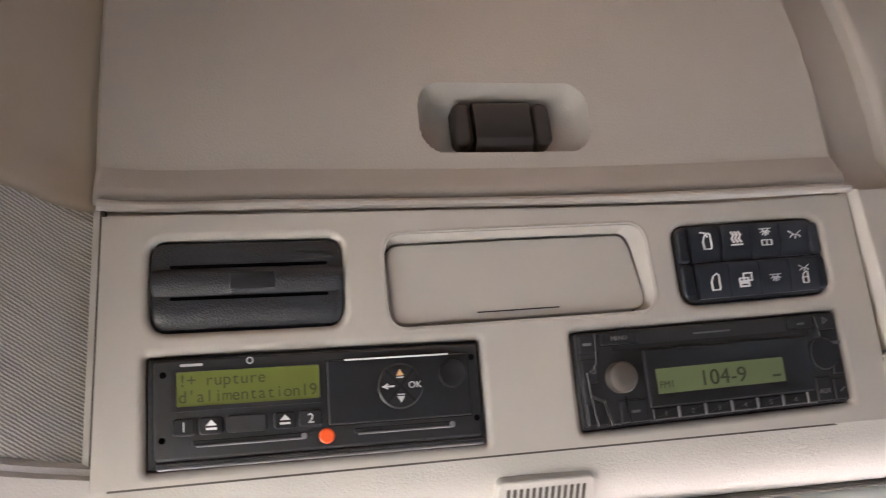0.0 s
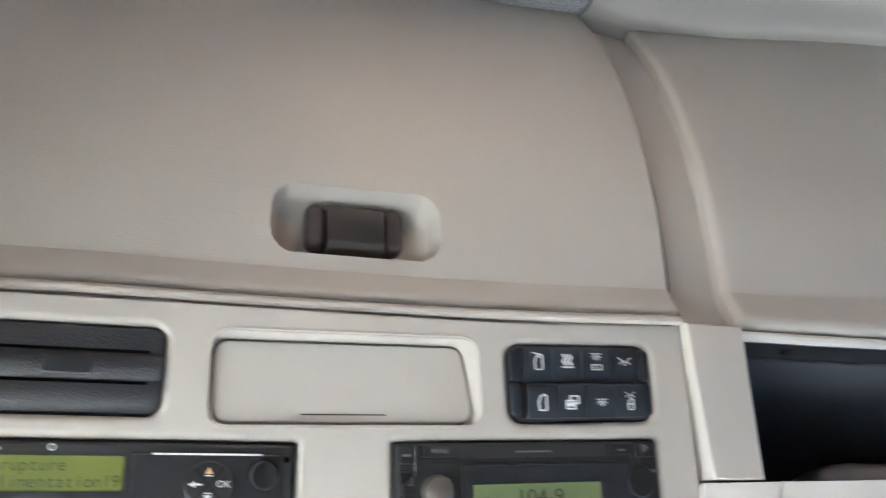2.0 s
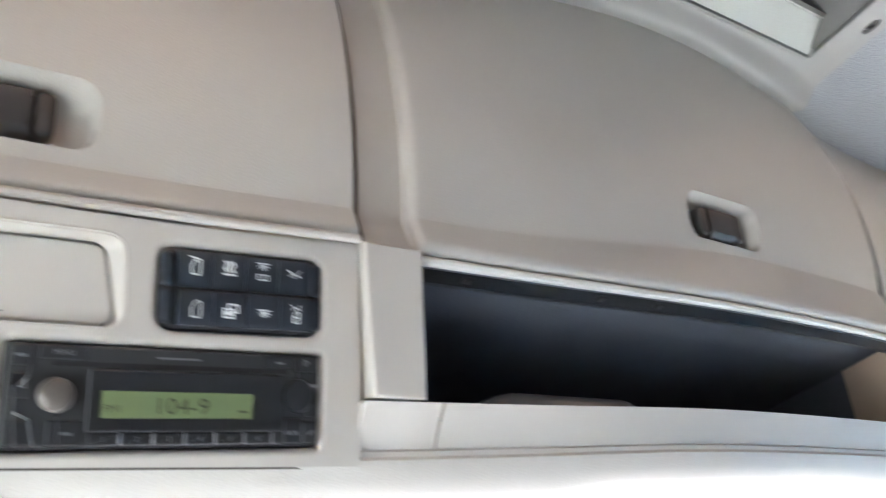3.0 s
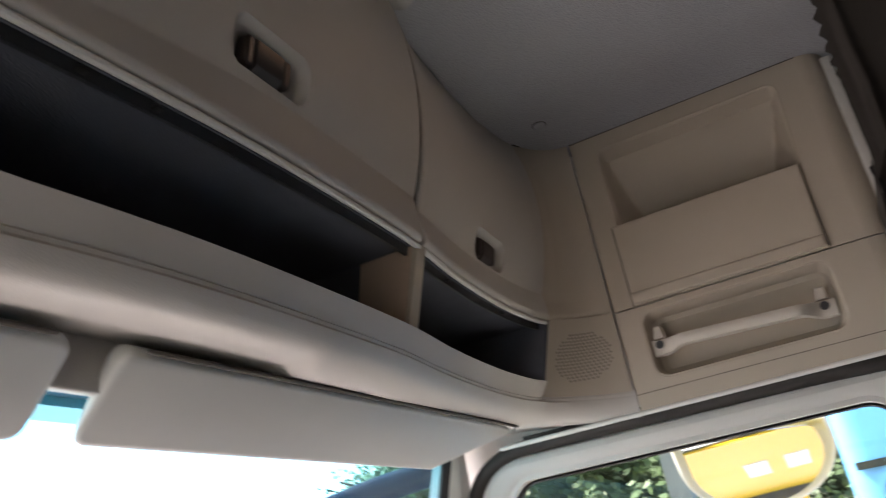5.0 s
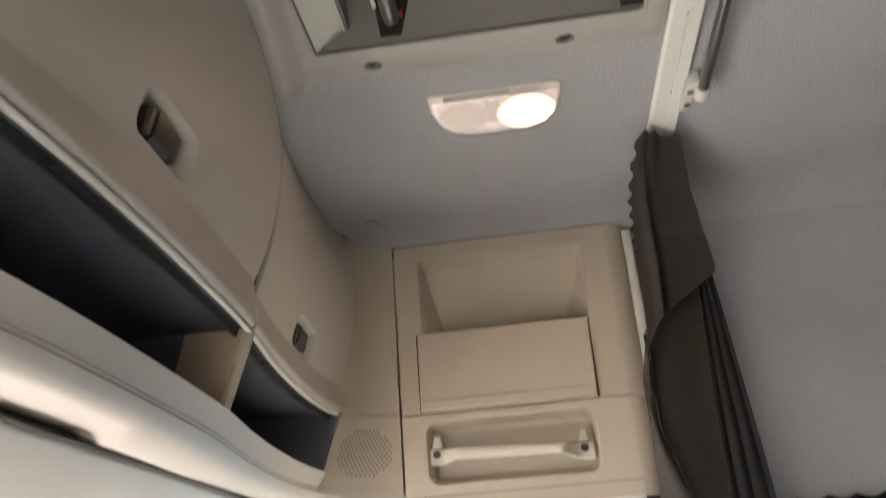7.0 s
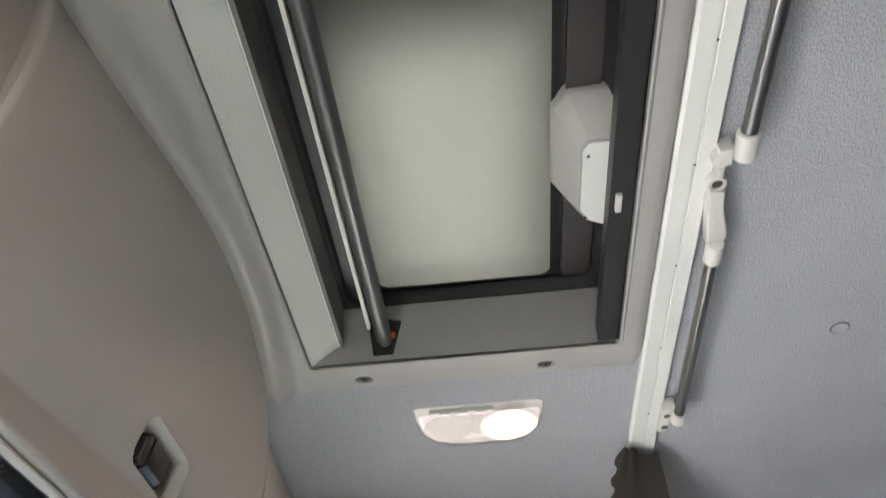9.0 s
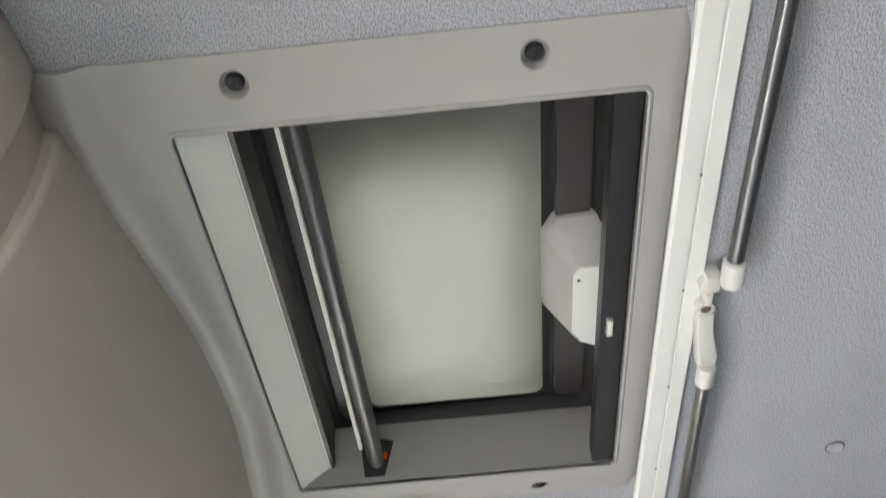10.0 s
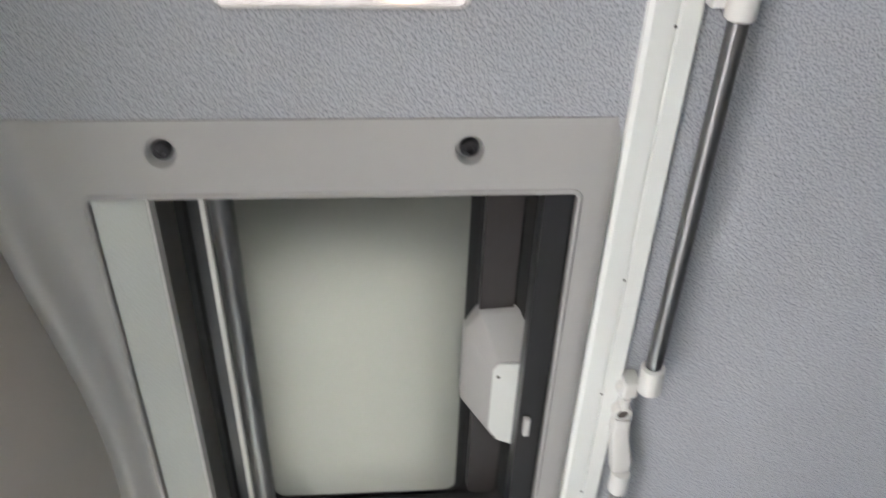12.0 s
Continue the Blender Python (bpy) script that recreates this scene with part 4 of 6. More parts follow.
def build_tray():
    th = thing("card_tray", "black grained plastic card holder with two slots", "holder", tuple(PF @ Vector((-0.163, -0.065, 0))))
    prof = [(-18.0, -12), (-18.0, -3.5), (-19.5, -1.4), (-23, -0.6), (-31.5, -0.2), (-33.6, -0.2), (-34.6, 1.0), (-36.8, 2.6), (-40.5, 3.3), (-44, 2.9), (-47.6, 1.2), (-49.0, 0.2), (-51.2, 0.2), (-55, 1.2), (-60, 1.0), (-64.5, -0.8), (-67.2, -3.5), (-68.2, -12)]
    loops = []
    for k in range(41):
        e = 3.2 * (1 - math.cos(math.pi * k / 40)) * 16.6
        u = -216.4 + e
        d = max(0.0, min(e, 106.24 - e))
        inset = 8.0 - math.sqrt(max(0.0, 64.0 - (8.0 - min(d, 8.0)) ** 2))
        low = 2.0 * (1 - math.sqrt(1 - (1 - min(1.0, d / 3.0)) ** 2))
        c = -43.1
        loops.append([PF @ Vector((u / 1000, (c + (v - c) * (25.1 - inset) / 25.1) / 1000, (w - low) / 1000)) for v, w in prof])
    bm = bmesh.new()
    rings(bm, loops)
    part("body", bm, BLACK, th)
    part("tab", slab(mm(-174, -46.5, -149, -36.5, 1), 0.001, 0.0040, PF, 0.0008), GLOSSB, th)
    part("card_slot", slab(mm(-206, -33.4, -119, -31.6, 0.8), -0.002, 0.0002, PF), VOID, th)
    part("card_slot", slab(mm(-206, -51.4, -119, -49.6, 0.8), -0.002, 0.0008, PF), VOID, th)
    return th


build_tray()


def icon(shapes, g, parent, depth=0.00025, material=INK):
    """White line symbols from strokes: each a row of (u, v) in mm."""
    bm = bmesh.new()
    for pts, wd in shapes:
        for (a, b), (c, d) in zip(pts, pts[1:]):
            p, q = Vector((a, b)), Vector((c, d))
            t = (q - p).normalized() * wd / 2
            n = Vector((-t.y, t.x))
            loop = [p - t + n, p - t - n, q + t - n, q + t + n]
            rings(bm, [[g @ Vector((x / 1000, y / 1000, w)) for x, y in loop] for w in (0.0, depth)])
    return part("symbol", bm, material, parent)


def box_pts(u0, v0, u1, v1):
    return [(u0, v0), (u1, v0), (u1, v1), (u0, v1), (u0, v0)]


RAYS = [([(math.cos(a) * 2.2, math.sin(a) * 2.2), (math.cos(a) * 4.6, math.sin(a) * 4.6)], 0.5) for a in [math.pi + math.pi * k / 6 for k in range(1, 6)]]
LAMP = [([(-4.5, 0.4), (4.5, 0.4)], 0.7), ([(-2.3, 0), (-1.2, -1.4), (1.2, -1.4), (2.3, 0)], 0.5)] + RAYS
SPREAD = [([(-2, 0), (-0.8, -1.2), (0.8, -1.2), (2, 0)], 0.6), ([(-2.8, 0.4), (-4.6, 1.6)], 0.6), ([(2.8, 0.4), (4.6, 1.6)], 0.6), ([(-2.4, -1.2), (-3.8, -2.6)], 0.6), ([(2.4, -1.2), (3.8, -2.6)], 0.6), ([(0, -2.2), (0, -3.4)], 0.6)]
DOORSYM = [([(-2.4, -5), (2.4, -5), (3, -3.6), (3, 4.4), (1.4, 5.4), (-1.2, 3.8), (-2.8, 0), (-2.4, -5)], 0.8)]


def shift(shapes, du, dv, k=1.0):
    return [([(du + k * u, dv + k * v) for u, v in pts], 0.8 * wd * max(k, 0.8)) for pts, wd in shapes]


def build_switches():
    g = at(PF, 0.160, -0.039) @ Matrix.Rotation(radians(2.2), 4, "Z")
    th = thing("switch_panel", "blue-black rocker switch block with white symbols", "switches", tuple(g @ Vector((0, -0.026, 0))))
    part("housing", slab(rrect(-0.0546, -0.026, 0.0546, 0.026, 0.0095), -0.02, -0.0015, g, 0.003), GLOSSB, th)
    heat = [([(du - 0.6, 4), (du + 0.8, 2), (du - 0.8, -0.4), (du + 0.6, -2.6)], 1.0) for du in (-2.6, 0, 2.6)] + [([(-3.8, -4.4), (3.8, -4.4)], 0.9)]
    book = [(box_pts(-3.6, -5.4, 0, -2.0), 0.6), (box_pts(0, -5.4, 3.6, -2.0), 0.6)]
    roof = [(box_pts(-1.4, -0.6, 4.6, 4.2), 0.9), (box_pts(-4.4, -4.2, 1.8, 1.2), 0.9), ([(-3, -1.5), (0.5, -1.5)], 2.2)]
    sym = [[shift(DOORSYM, 0.5, -1.0) + [([(-3.6, 5.2), (0, 4.6), (1.2, 2.0)], 0.7)], heat, shift(LAMP, 0, 4.6, 0.9) + shift(book, 0, -0.6), shift(SPREAD, 0, 0.6)],
           [DOORSYM, roof, shift(LAMP, 0, 1.6, 0.9), shift(SPREAD, 0, 5.4, 0.8) + shift(DOORSYM, 0, -1.6, 0.72) + [([(-1.6, -1.4), (1.8, -1.4)], 0.6)]]]
    for row in (0, 1):
        for k in range(4):
            cu = (-0.0335 + 0.0222 * k) + (0.0 if row == 0 else 0.0012)
            prof = [(0.0005, -0.003), (0.0005, 0.0), (0.004, -0.0005), (0.009, 0.0016), (0.0215, 0.0024), (0.0235, 0.0012), (0.0235, -0.003)] if row == 0 else \
                   [(-0.0235, -0.003), (-0.0235, 0.0008), (-0.0215, 0.002), (-0.006, 0.0034), (-0.002, 0.0022), (-0.0003, 0.0), (-0.0003, -0.003)]
            bm = bmesh.new()
            rings(bm, [[g @ Vector((cu + du, v, w)) for v, w in prof] for du in (-0.0108, -0.0104, 0.0104, 0.0108)])
            sw = part("rocker", bm, SWITCH, th)
            v = 0.0145 if row == 0 else -0.0135
            icon(sym[row][k], at(g, cu, v, 0.0021 if row == 0 else 0.0027), sw, 0.0009)
    for u0, u1 in ((-0.0535, -0.0452), (0.0455, 0.0535)):
        for row, (v0, v1) in ((0, (0.0005, 0.0225)), (1, (-0.0225, -0.0003))):
            part("end_piece", slab(rrect(u0, v0, u1, v1, 0.003), -0.003, 0.0006, g, 0.002), SWITCH, th)
    return th


build_switches()


def build_tachograph():
    g = PF
    th = thing("tachograph", "black tachograph with green display and paper slots", "tachograph", tuple(g @ Vector((-0.125, -0.1425, 0))))
    part("case", slab(shrink(TACHO, 0.0006), -0.045, -0.003, g, 0.0015), KEY, th)
    face = part("faceplate", slab(mm(-214.5, -137.5, -34.0, -84, 3), -0.004, 0.0015, g, 0.0015), DEVICE, th)
    part("bottom_lip", slab(mm(-214, -142, -33, -137.8, 1), -0.004, 0.001, g, 0.0012), BLACK, th)
    part("lip_edge", slab(mm(-213, -142.2, -34, -140.9, 0.5), -0.003, 0.0014, g, 0.0005), SILVERG, th)
    disp = part("display", slab(mm(-203, -109.5, -126.5, -91, 1), 0.0012, 0.0019, g), LCD, th, "lit green two-line display")
    # evenly pitched characters in two rows of sixteen cells
    for text, v in (("!+ rupture", -0.0988), ("d'alimentation19", -0.1075)):
        for k, ch in enumerate(text):
            if ch != " ":
                wide = 0.8 if ch == "m" else 1.0
                words("display_character", ch, 0.0092, at(g, -0.1997 + 0.00465 * k, v, 0.0020) @ Matrix.Diagonal((wide, 1, 1, 1)), LCDINK, disp, "CENTER")
    part("display_frame", plate(mm(-205.5, -112, -124.5, -89, 1.5), [mm(-203, -109.5, -126.5, -91, 1)], 0.001, 0.0028, g), GLOSSB, th)
    part("printer_door", slab(mm(-122, -125, -40, -89.5, 1), 0.001, 0.0034, g, 0.0008), GLOSSB, th)
    part("door_gap", slab(mm(-122.8, -125.8, -39.2, -88.7, 1), 0.001, 0.00165, g), RUBBER, th)
    # white strip: the bright streak of light on the door's dusty edge, as colour
    part("door_streak", slab(mm(-112, -90.0, -52, -89.0), 0.001, 0.0042, g, 0.0003), INK, th)
    dial = part("button_ring", turned([(0.0130, 0.002), (0.0130, 0.0038), (0.0120, 0.0046), (0.002, 0.0046)], at(g, -0.081, -0.106), 32), KEY, th)
    bm = turned([(0.0143, 0.002), (0.0143, 0.0030), (0.0138, 0.0030), (0.0138, 0.002)], at(g, -0.081, -0.106), 32)
    part("ring_edge", bm, DARKGREY, th)
    g2 = at(g, -0.081, -0.106, 0.0046)
    for s in (1, -1):
        part("arrow_symbol", slab([(-0.0022, s * 0.0058), (0.0022, s * 0.0058), (0.0, s * 0.0094)][::s], 0.0, 0.0004, g2), AMBER if s > 0 else INK, dial)
        icon([([(-1.6, s * 4.8), (1.6, s * 4.8)], 0.7)], g2, dial)
    icon([([(-10, 0), (-4, 0)], 1.0), ([(-9.4, 0), (-7.6, 1.2)], 0.9), ([(-9.4, 0), (-7.6, -1.2)], 0.9)], g2, dial)
    words("ok_letters", "OK", 0.0052, at(g, -0.0765, -0.1075, 0.0047), INK, dial)
    part("cross_gap", slab([(-0.0895, -0.1145), (-0.0885, -0.1155), (-0.0725, -0.0975), (-0.0735, -0.0965)], 0.0045, 0.0048, g), RUBBER, dial)
    part("cross_gap", slab([(-0.0885, -0.0965), (-0.0895, -0.0975), (-0.0735, -0.1155), (-0.0725, -0.1145)], 0.0045, 0.0048, g), RUBBER, dial)
    part("round_button", turned([(0.0082, 0.002), (0.0082, 0.005), (0.0074, 0.0065), (0.005, 0.0062), (0.002, 0.0056)], at(g, -0.050, -0.101), 28), GLOSSB, th)
    for u0, u1, tx in ((-205, -193.5, "1"), (-191.5, -178.5, "^"), (-177, -155.5, ""), (-152, -140, "^"), (-138.5, -125.5, "2")):
        b = part("key", slab(mm(u0, -125, u1, -115.5, 2), 0.001, 0.0034, g, 0.0012), KEY if tx else DEVICE, th)
        c = (u0 + u1) / 2
        if tx == "^":
            bm = slab([((c - 2.8) / 1000, -0.1203), ((c + 2.8) / 1000, -0.1203), (c / 1000, -0.1172)], 0.0033, 0.0037, g)
            part("eject_symbol", bm, INK, b)
            part("eject_symbol", slab(mm(c - 2.8, -122.6, c + 2.8, -121.4), 0.0033, 0.0037, g), INK, b)
        elif tx:
            words("key_digit", tx, 0.0075, at(g, c / 1000, -0.1228, 0.0034), INK, b, "CENTER")
    for u0, u1 in ((-195, -135), (-108, -51)):
        part("card_slot", slab(mm(u0, -130.6, u1, -127.6, 1.2), 0.001, 0.0024, g, 0.0006), KEY, th)
        part("slot_lip", slab(mm(u0 + 2, -131.3, u1 - 1, -130.2, 0.3), 0.0015, 0.0034, g, 0.0004), SILVERG, th)
        part("slot_end", slab(mm(u1 - 2.5, -131.2, u1 + 0.5, -127.8, 1.2), 0.0015, 0.0034, g, 0.0003), SILVERG, th)
    part("seal_dot", turned([(0.0043, 0.001), (0.0043, 0.0022), (0.0034, 0.0030), (0.0008, 0.0031)], at(g, -0.1235, -0.1305), 24), ORANGE, th, "orange seal cap")
    for u, v in ((-209.8, -92), (-210.5, -126.5), (-37.4, -92), (-36.8, -127)):
        part("release_hole", turned([(0.0018, 0.001), (0.0018, 0.0018), (0.0008, 0.0018)], at(g, u / 1000, v / 1000), 14), VOID, th)
    part("maker_mark", slab(mm(-201, -88.0, -189, -86.6, 0.6), 0.0014, 0.0018, g), INK, face, "pale maker's mark")
    part("small_mark", turned([(0.0020, 0.0014), (0.0020, 0.0018), (0.0013, 0.0018), (0.0013, 0.0012)], at(g, -0.164, -0.0865), 18), INK, face)
    return th


build_tachograph()


def build_radio():
    g = at(PF, 0.122, -0.108) @ Matrix.Rotation(radians(1.5), 4, "Z")
    th = thing("car_radio", "black car radio with lit green display and knob", "radio", tuple(g @ Vector((0, -0.03, 0))))
    b = lambda u0, v0, u1, v1, r=0: mm(u0, v0, u1, v1, r)  # noqa: E731
    part("case", slab(b(-93.6, -29.6, 93.6, 29.6, 2), -0.045, -0.003, g, 0.0015), GLOSSB, th)
    face = part("faceplate", slab(b(-92, -28, 92, 28.5, 2), -0.004, 0.0015, g, 0.0015), DEVICE, th)
    part("cd_slot", slab(b(-70, 16.2, 70, 19.0, 0.8), 0.001, 0.0018, g), RUBBER, th)
    # sunk display window with a bevelled frame
    outer, inner = b(-50, -20, 66, 15), b(-42.5, -12, 46.5, 2.5)
    bm = bmesh.new()
    rings(bm, [[g @ Vector((u, v, w)) for u, v in loop] for loop, w in ((outer, 0.0012), (outer, 0.0032), (shrink(outer, 0.0008), 0.0036), (inner, 0.0017))], caps=False)
    part("window_bevel", bm, GLOSSB, th)
    disp = part("display", slab(b(-43, -12.5, 47, 3), 0.001, 0.0018, g), LCDR, th, "lit pale green frequency display")
    words("display_text", "FM1", 0.0060, at(g, -0.0415, -0.0090, 0.0019), LCDINKR, disp)
    words("display_text", "104-9", 0.0135, at(g, -0.0140, -0.0098, 0.0019) @ Matrix.Diagonal((1.08, 1, 1, 1)), LCDINKR, disp)
    part("display_mark", slab(b(38, -8.8, 44, -7.4), 0.0018, 0.0020, g), LCDINKR, disp)
    part("volume_knob", turned([(0.0096, 0.001), (0.0096, 0.0062), (0.0088, 0.0082), (0.0068, 0.0095), (0.0040, 0.0102), (0.0010, 0.0104)], at(g, -0.067, 0.0), 32), KNOBM, th, "beige-grey turning knob")
    part("search_dial", turned([(0.0105, 0.001), (0.0105, 0.0026), (0.0098, 0.0036), (0.003, 0.0036)], at(g, 0.0775, 0.0025), 32), GLOSSB, th)
    part("dial_edge", turned([(0.0118, 0.001), (0.0118, 0.0022), (0.0108, 0.0022), (0.0108, 0.001)], at(g, 0.0775, 0.0025), 32), DARKGREY, th)
    for k in range(6):
        u0 = -48.5 + 18.3 * k
        key = part("preset_key", slab(b(u0, -27.5, u0 + 16.6, -20.5, 0.8), 0.001, 0.0026, g, 0.0008), KEY, th)
        words("key_digit", str(k + 1), 0.0042, at(g, (u0 + 8.3) / 1000, -0.0256, 0.0026), DIMINK, key, "CENTER")
        part("key_gap", slab(b(u0 + 16.9, -27.5, u0 + 18.0, -20.5), 0.001, 0.0029, g, 0.0004), SILVERG, th)
    for u0, v0, u1, v1 in ((-91, 16, -79, 27.5), (-77, 20, -52, 27.5), (54, 20, 73, 27.5), (75, 18, 90, 27.5), (-91, -2, -81, 12), (-91, -27, -78, -14), (-70, -27.5, -52, -14), (68, -27.5, 79, -12), (81, -27.5, 90.5, -14), (83, -11, 90.5, -2)):
        part("key", slab(b(u0, v0, u1, v1, 1), 0.001, 0.0028, g, 0.0008), GLOSSB, th)
        part("key_shadow", slab(b(u0 - 0.6, v0 - 0.6, u1 + 0.6, v1 + 0.6, 1), 0.001, 0.00165, g), RUBBER, th)
    for stroke in (([(-85, 4), (-83, 4), (-83, 8)], 1.0), ([(-88, 21.5), (-84, 21.5)], 1.6), ([(62, 23), (66, 23)], 1.4), ([(81, 22), (81, 26), (84, 24), (81, 22)], 0.8),
                   ([(85, -22), (88, -20)], 1.2), ([(75, 5.5), (80, 5.5)], 1.2), ([(75, 2.5), (80, 2.5)], 1.2), ([(75, -0.5), (80, -0.5)], 1.2), ([(86, 9), (90, 9)], 2.2), ([(-62, -21), (-58, -21)], 1.6)):
        icon([stroke], at(g, 0, 0, 0.0029), face, material=DIMINK)
    for stroke in (([(-87.5, -9.5), (-79.5, -13.5), (-76, -27)], 1.7), ([(-88.5, 4), (-87.5, -10), (-85.5, -27)], 1.3), ([(-65.5, -12), (-63.8, -27)], 0.7), ([(-80.5, 27), (-81.5, 10), (-86, 5)], 1.0), ([(75, 27), (77, 14)], 0.8)):
        icon([stroke], at(g, 0, 0, 0.0029), face, material=SILVER)
    words("key_letters", "MENU", 0.0040, at(g, -0.0645, 0.0225, 0.0029), DIMINK, face, "CENTER")
    words("key_letters", "AUX", 0.0042, at(g, 0.0735, -0.0225, 0.0029), DIMINK, face, "CENTER")
    part("maker_mark", slab(b(-13, 22.4, 13, 23.4, 0.4), 0.0014, 0.0018, g), DIMINK, face, "pale maker's mark")
    return th


build_radio()


def build_vent():
    """Slotted outlet in the padded edge under the console."""
    th = thing("slotted_outlet", "small grey slotted outlet in the header edge", "outlet", (-0.61, 0.945, 1.29))
    g = frame_of((-0.603, trim_y(-0.603) + 0.0140, 1.2945), (1, 0, 0), (0, -0.75, 0.62))
    part("bezel", slab(rrect(-0.031, -0.011, 0.031, 0.011, 0.005), -0.006, 0.0030, g, 0.0015), SOFT, th)
    for k in range(13):
        u = -0.024 + 0.004 * k
        part("slot", slab(rrect(u - 0.0011, -0.008, u + 0.0011, 0.006, 0.0008), 0.0024, 0.0033, g), SEAL, th)
    return th


build_vent()

# ---- roof hatch ----
def build_hatch():
    th = thing("roof_hatch", "grey framed roof hatch with closed translucent lid", "roof hatch", (0, 0.54, CEIL))
    hole = rrect(-HX, HY0, HX, HY1, 0.008, 4)
    outer = rrect(-0.362, 0.288, 0.362, 0.842, 0.02, 4)

    def ring(loops, name, material, label=""):
        bm = bmesh.new()
        rings(bm, [[Vector((u, v, w)) for u, v in loop] for loop, w in loops], caps=False)
        return part(name, bm, material, th, label)

    def face(x, y):
        z = 1.8015 + 0.0085 * smooth(abs(x), 0.318, 0.365) ** 1.5
        meet = hy(x) - 0.010 + bulge(x, 1.785)
        end = 0.019 * smooth((meet - 0.758) / 0.06, 0.25, 1.15) * (1 - 0.6 * smooth(abs(x), 0.22, 0.36))
        e = max(0.0, meet - y)
        z -= (end + 0.0075) * smooth(-e, -0.046, -0.017) - 0.0075 * (1 - min(1.0, e / 0.017)) ** 1.6
        return z + 0.006 * smooth(-y, -0.292, -0.280)

    def front(x):
        return hy(x) + 0.030

    xs = [-0.366, -0.362, -0.352, -0.324, -0.315, -0.305, -HX] + steps(-HX, HX, 20)[1:] + [0.305, 0.315, 0.324, 0.352, 0.362, 0.366]
    ys = [0.283, 0.288, 0.295, 0.305, HY0, 0.36, 0.404, 0.432, 0.5, 0.56, 0.62, 0.669, 0.697, 0.73, HY1] + steps(0.758, 0.85, 30)
    bm = bmesh.new()
    vs = {}
    for i, x in enumerate(xs):
        for j, y in enumerate(ys):
            yy = y if y <= 0.758 else 0.758 + (y - 0.758) * (front(x) - 0.758) / (0.85 - 0.758)
            xx = x + math.copysign(0.003 * smooth(abs(x), 0.30, 0.352) * smooth(yy, 0.772, 0.825), x)
            vs[i, j] = bm.verts.new((xx, yy, face(xx, yy)))
    for i in range(len(xs) - 1):
        for j in range(len(ys) - 1):
            if abs(xs[i] + xs[i + 1]) / 2 < HX and HY0 < (ys[j] + ys[j + 1]) / 2 < HY1:
                continue
            if abs(abs(xs[i] + xs[i + 1]) / 2 - 0.338) < 0.001 and min(abs((ys[j] + ys[j + 1]) / 2 - 0.418), abs((ys[j] + ys[j + 1]) / 2 - 0.683)) < 0.001:
                continue  # open for a screw cup
            bm.faces.new((vs[i, j], vs[i + 1, j], vs[i + 1, j + 1], vs[i, j + 1]))
    ret = bmesh.ops.extrude_face_region(bm, geom=list(bm.faces))
    for v in ret["geom"]:
        if isinstance(v, bmesh.types.BMVert):
            v.co.z += 0.007
    part("frame", bm, ROOFFRAME, th, "pale grey moulded frame")
    ring([(shrink(outer, -0.0022), 1.8125), (shrink(outer, -0.0022), 1.8112), (shrink(outer, 0.002), 1.8110)], "edge_gap", SEAL)
    sharp = rrect(-HX, HY0, HX, HY1, 0.006, 4)
    ring([(shrink(sharp, -0.006), 1.8025), (shrink(sharp, -0.0045), 1.8000), (shrink(sharp, -0.002), 1.7990), (shrink(sharp, -0.0005), 1.7998), (sharp, 1.8015), (sharp, 1.805)], "rim", ROOFFRAME)
    # dark joint under the opening's rim
    ring([(shrink(hole, -0.0002), 1.805), (shrink(hole, -0.003), 1.8055), (shrink(hole, -0.003), 1.83)], "joint", RUBBER)
    # sloped front board
    part("front_board", front_board(), BOARD, th)
    # pale strip painted in for the highlight on the board's far edge
    part("board_highlight", block((-0.2930, 0.7092, 1.8275), (0.2930, 0.7116, 1.8312), 0.0006), BEADM, th)
    part("front_riser", block((-0.30, 0.704, 1.828), (0.30, 0.712, 1.90)), RISER, th)
    part("front_channel", block((-0.30, 0.672, 1.890), (0.30, 0.706, 1.90)), DARKGREY, th)
    # side boards
    for s in (1, -1):
        bm = bmesh.new()
        rings(bm, [[Vector((s * x, y, z)) for x, z in ((0.2928, 1.8045), (0.270, 1.868), (0.270, 1.885), (0.32, 1.885))] for y in (0.330, 0.742)])
        part("side_board", bm, HATCHG, th)
        slot = [(0.2895, 0.662), (0.2895, 0.634), (0.274, 0.620), (0.2705, 0.668)]
        bm = bmesh.new()
        rings(bm, [[Vector((s * (x - d), y, 1.807 + (0.291 - x) * 2.905)) for x, y in slot] for d in (0.0, 0.0014)])
        part("bar_slot", bm, RUBBER, th)
        if s > 0:
            part("reflector", block((0.2775, 0.6300, 1.832), (0.2795, 0.6345, 1.846)), ORANGE, th)
    part("rear_board", block((-0.32, 0.30, 1.822), (0.32, 0.333, 1.90)), GLOSSB, th)
    # dark tray rim and the lid's inner board
    tray = rrect(-0.268, 0.334, 0.268, 0.696, 0.03, 6)
    lid = rrect(-0.246, 0.397, 0.257, 0.652, 0.020, 6)
    ring([(shrink(tray, -0.06), 1.884), (tray, 1.884), (shrink(tray, 0.003), 1.888), (shrink(tray, 0.008), 1.902), (shrink(lid, -0.009), 1.909), (shrink(lid, -0.005), 1.9075), (shrink(lid, 0.0), 1.9045), (shrink(lid, 0.004), 1.9035)], "lid_rim", RUBBER, "dark pressed rim")
    part("lid_board", slab(lid, 1.905, 1.918, Matrix.Identity(4)), LIDM, th, "milky translucent lid board")
